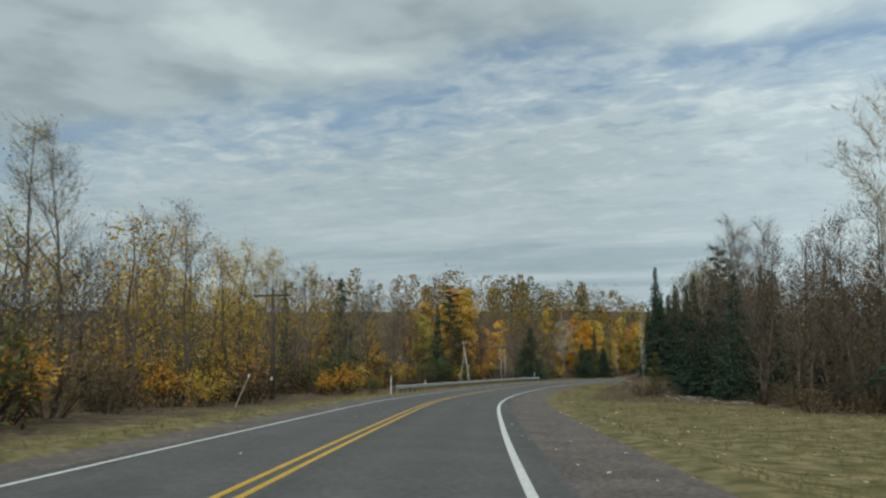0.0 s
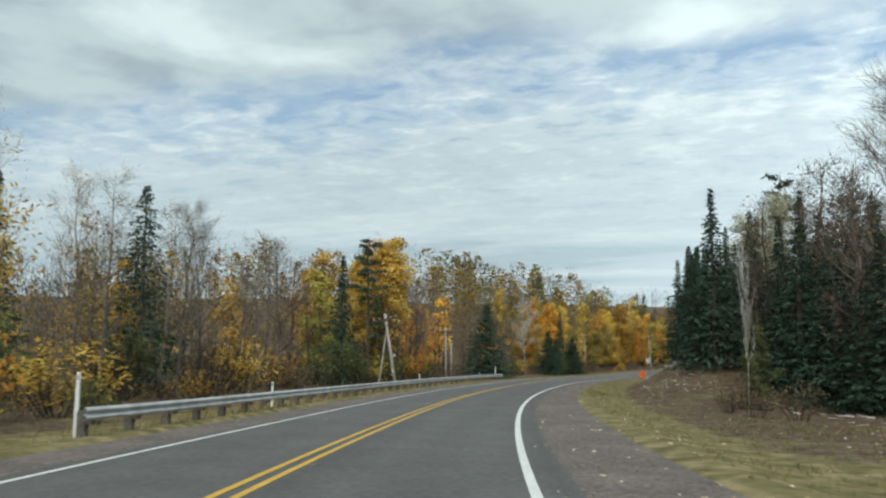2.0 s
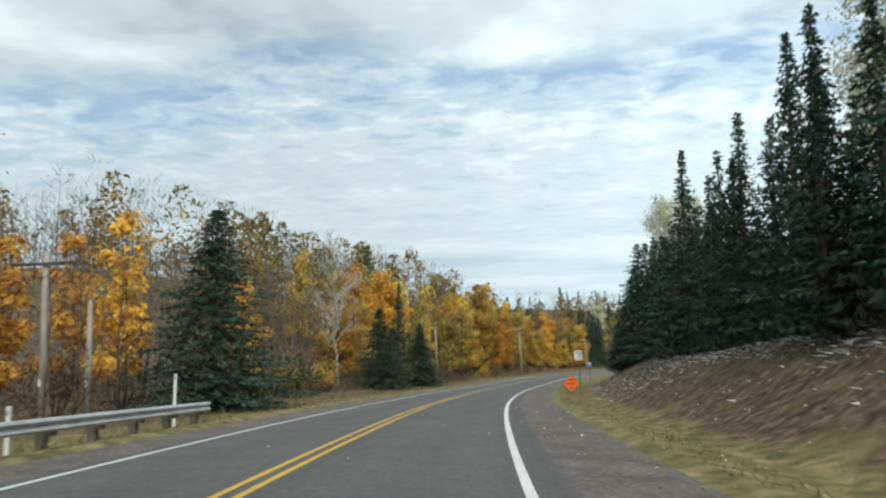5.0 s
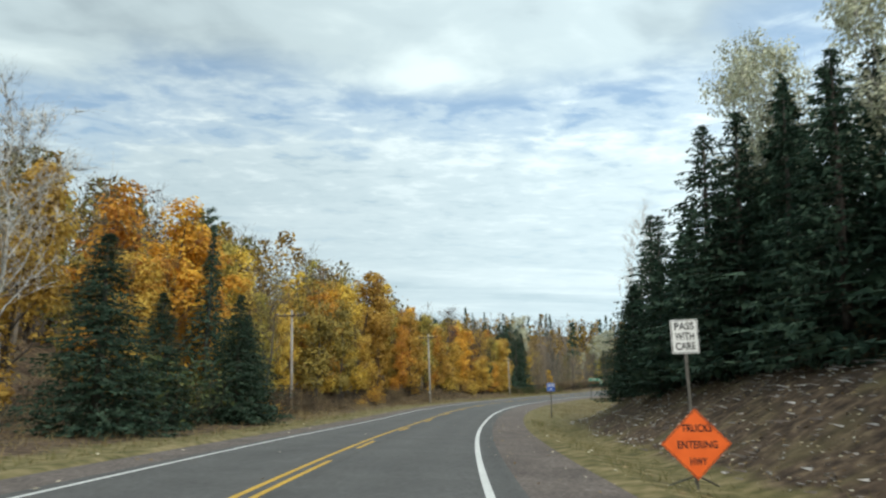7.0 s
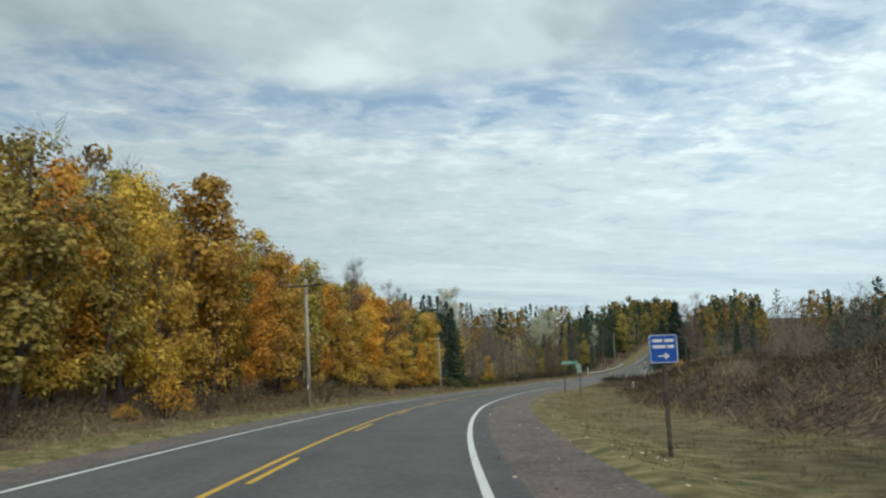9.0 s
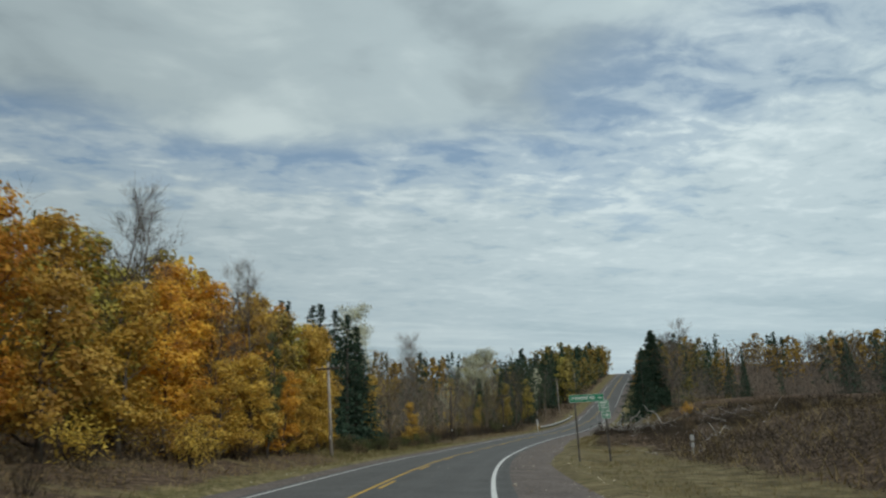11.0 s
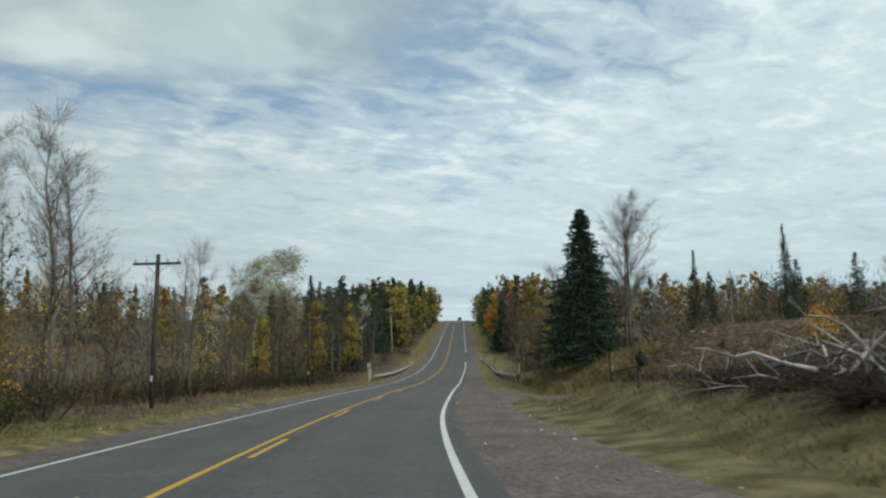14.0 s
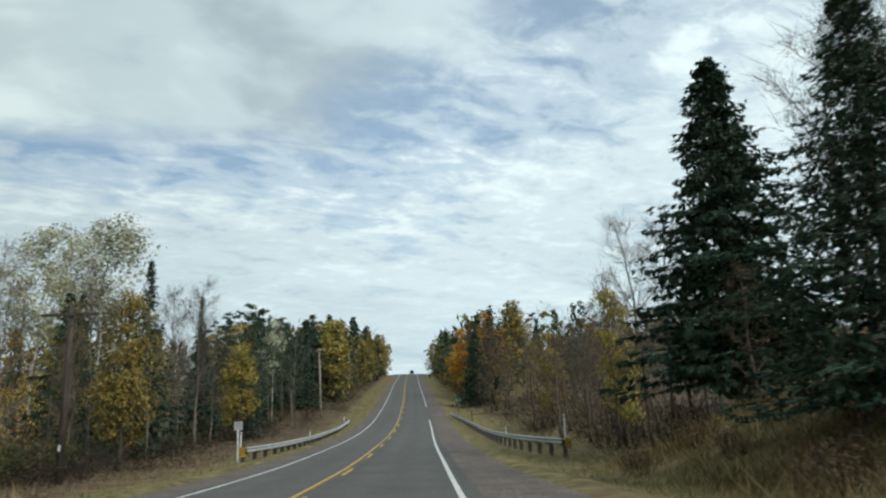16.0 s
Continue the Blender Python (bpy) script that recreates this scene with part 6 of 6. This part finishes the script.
beyond_woods("far_autumn_woods", ["yellow", "orange"], FAR_GOLD, "distant golden autumn trees on the ridges", [
    (200, 330, -70, -130, 60, 12, 16), (430, 720, -55, -180, 80, 12, 16), (480, 720, 60, 240, 110, 11, 16), (500, 640, 50, 150, 30, 9, 13), (100, 200, -55, -100, 22, 11, 15)], 6)
beyond_woods("far_olive_woods", ["olive", "pale"], FAR_OLIVE, "distant olive-green hardwoods along the road", [(480, 690, -10, -18, 60, 3, 7), (480, 690, 10, 18, 40, 3, 7)], 9)
beyond_woods("far_conifers", ["conifer"], NEEDLE, "distant dark conifers among the hardwoods", [
    (220, 420, 70, 180, 40, 11, 15), (420, 720, 60, 220, 46, 12, 18), (420, 760, -50, -240, 50, 12, 18)], 8, True, 240)


# ---------------------------------------------------------------- grass, fallen leaves, brush and debris
def blades(name, mat, label, areas, seed):
    rng = np.random.default_rng(seed)
    shape = Shape()
    for s0, s1, d0, d1, count, low, high in areas:
        s = rng.uniform(s0, s1, count)
        base_d = rng.uniform(0, 1, count)
        d = d0 + (d1 - d0) * base_d + np.where(d0 > 0, right_edge(s) - RIGHT_EDGE, 0)
        clump = np.clip(0.5 + 0.3 * wave(s * 2.3 + 3 * wave(d * 1.1, s * 0.7), d * 3.1) + 0.3 * wave(s * 0.83 + 11, d * 1.37 + 5), 0, 1)
        keep = rng.random(count) < (0.35 + 0.65 * clump) * (1 - 0.93 * cleared(s, d))
        s, d = s[keep], d[keep]
        p = np.c_[plan(s, d), ground_z(s, d) - 0.02]
        n = len(p)
        h = rng.uniform(low, high, n) * (0.6 + 0.7 * clump[keep])
        a = rng.uniform(0, 6.283, n)
        w = np.c_[np.cos(a), np.sin(a), np.zeros(n)] * (0.007 + 0.03 * h)[:, None]
        tip = p + np.c_[rng.normal(0, 0.6, (n, 2)) * h[:, None], h]
        shape.quads(np.stack([p - w, p + w, tip], 1))
    return solid(name, shape, mat, label, "grass", kind="stuff")


blades("verge_grass", GRASS, "uneven green and yellow grass on the verges", [
    (-10, 110, 6.2, 13, 15000, 0.07, 0.22), (0, 80, 12, 20, 6000, 0.08, 0.26), (90, 215, 6.2, 9.6, 6500, 0.08, 0.26), (215, 300, 6.6, 9.5, 2600, 0.08, 0.22), (-10, 210, -5.3, -9.5, 9000, 0.08, 0.30), (210, 420, -5.3, -9.0, 6500, 0.08, 0.26), (340, 470, 6.3, 11, 4000, 0.08, 0.26), (300, 340, -8, -15, 9000, 0.15, 0.5), (308, 352, 6.0, 10.5, 14000, 0.04, 0.17), (360, 388, 7.5, 13, 4000, 0.12, 0.4), (362, 387, 9.5, 17, 4000, 0.25, 0.7), (216, 345, 7.5, 14, 9000, 0.06, 0.2)], 11)
blades("dry_grass", STRAW, "tall dry straw-coloured grass", [
    (0, 90, 13, 24, 3500, 0.1, 0.35), (208, 372, 7.5, 15, 15000, 0.06, 0.22), (222, 374, 13.5, 27, 9000, 0.3, 0.9), (360, 430, 9, 18, 5000, 0.15, 0.45), (360, 388, 8, 15, 5000, 0.12, 0.4), (362, 387, 9.5, 18, 6000, 0.3, 0.85), (308, 350, 6.2, 11, 11000, 0.05, 0.22), (60, 200, -8, -13, 5000, 0.12, 0.5), (200, 420, -8, -13, 8000, 0.15, 0.55), (55, 132, -5.4, -6.6, 1800, 0.12, 0.4)], 12)


def scatter(name, mat, label, category, areas, seed, flat=True):
    rng = np.random.default_rng(seed)
    shape = Shape()
    for s0, s1, d0, d1, count, size in areas:
        s, d = rng.uniform(s0, s1, count), rng.uniform(min(d0, d1), max(d0, d1), count)
        paved = (np.abs(d) < 3.9)
        c, _ = centre_at(s)
        e = right_edge(s)
        level = np.where(paved, crown_z(s, d) + 0.006, np.where((d < e) & (d > LEFT_EDGE), c[:, 2] - 0.012 * np.abs(d), ground_z(s, d)))
        p = np.c_[plan(s, d), level + 0.02]
        q = leaf_quads(rng, np.zeros((count, 3)), size)
        q[:, :, 2] *= 0.35
        shape.quads(p[:, None] + q)
    return solid(name, shape, mat, label, category, kind="stuff")


scatter("leaf_litter", LITTER, "pale fallen leaves lying on the road and shoulders", "leaves", [
    (0, 200, 3.6, 6.2, 520, 0.085), (200, 370, 3.6, 7.0, 420, 0.085), (0, 370, 5.9, 8.0, 1100, 0.10), (0, 370, -3.6, -8, 700, 0.09), (0, 370, -3.3, 3.3, 150, 0.07), (0, 90, 8, 20, 500, 0.11), (88, 210, 8, 16, 900, 0.11), (150, 210, 9, 16, 1800, 0.11)], 21)


def sticks(name, label, areas, seed):
    rng = np.random.default_rng(seed)
    shape = Shape()
    for s0, s1, d0, d1, count, low, high in areas:
        s, d = rng.uniform(s0, s1, count), rng.uniform(min(d0, d1), max(d0, d1), count)
        p = np.c_[plan(s, d), ground_z(s, d) + 0.03]
        a = rng.uniform(0, 6.283, count)
        long = rng.uniform(low, high, count)[:, None]
        shape.spikes(p, p + np.c_[np.cos(a), np.sin(a), rng.uniform(-0.02, 0.22, count)] * long, rng.uniform(0.012, 0.045, count))
    return solid(name, shape, CHIPS, label, "wood debris", kind="stuff")


sticks("slash_debris", "grey broken branches and chips littering the bank", [
    (96, 150, 10.5, 15.5, 450, 0.10, 0.45), (150, 208, 9.0, 16, 1500, 0.10, 0.5), (112, 165, 12.6, 16, 2400, 0.1, 0.5), (300, 372, 12, 24, 380, 0.3, 1.6), (60, 96, 17, 24, 200, 0.2, 0.9)], 31)

BRANCH = []
for v in range(4):
    rng = np.random.default_rng(300 + v)
    sh = Shape()
    q = np.linspace(0, 1, 6)
    bend = np.c_[q, np.cumsum(rng.normal(0, 0.05, 6)), np.cumsum(rng.normal(0, 0.05, 6))]
    sh.tube(bend, 0.0075 * (1 - 0.75 * q) + 0.002, 5)
    for k in (2, 3, 4):
        sh.tube([bend[k], bend[k] + rng.normal(0, 0.10, 3) + [0.12, 0, 0]], [0.0045, 0.0015], 4)
    BRANCH.append(sh.mesh("branch", DEADWOOD, True))


def brush_pile(s, d, width, high, count, seed):
    """A heap of dead branches on a low mound of dark twigs."""
    rng = random.Random(seed)
    x, y, z = spot(s, d)
    root = thing("brush_pile", "heap of grey dead branches and dark twigs", "brush pile", "brush piles in the clearing")
    root.matrix_basis = pose(x, y, z - 0.1, 0, 0, heading(s))
    nr = np.random.default_rng(seed)
    n = 1500
    a, r = nr.uniform(0, 6.283, n), np.sqrt(nr.random(n)) * width / 2
    b = np.c_[r * np.cos(a), r * 0.6 * np.sin(a), nr.random(n) * high * (1 - (2 * r / width) ** 2)]
    way = unit(nr.normal(size=(n, 3)) * [1, 1, 0.45])
    part("tangle", Shape().spikes(b, b + way * nr.uniform(0.4, 1.3, (n, 1)), 0.012), TWIG, root, "tangle of dark twigs")
    for _ in range(count):
        a, r = rng.uniform(0, 6.283), math.sqrt(rng.random()) * width / 2.3
        long, thick = rng.uniform(0.9, 3.0), rng.choice((1.2, 1.4, 2.5))
        ob = part("branch", rng.choice(BRANCH), None, root)
        ob.matrix_basis = pose(r * math.cos(a), r * 0.6 * math.sin(a), rng.uniform(0.1, 1) * high * (1 - (2 * r / width) ** 2) + 0.1, rng.uniform(0, 360), rng.uniform(-32, 18), rng.uniform(0, 360)) @ Matrix.Diagonal((long, long * thick, long * thick, 1))


for k, (s, d, w, h, n) in enumerate([(334, 13.5, 5, 0.7, 14), (338, 15.5, 6, 0.9, 14), (330, 15, 6, 0.8, 14), (342, 14.5, 5, 0.7, 10), (335, 19, 7, 1.0, 12), (325, 16.5, 6, 0.8, 10), (310, 22, 8, 1.0, 8), (328, 12, 3, 0.3, 4), (322, 13, 5, 0.5, 12), (326, 14, 6, 0.7, 14), (331, 12.2, 4, 0.5, 9), (324, 11.4, 3, 0.3, 5)]):
    brush_pile(s, d, w, h, n, 400 + k)
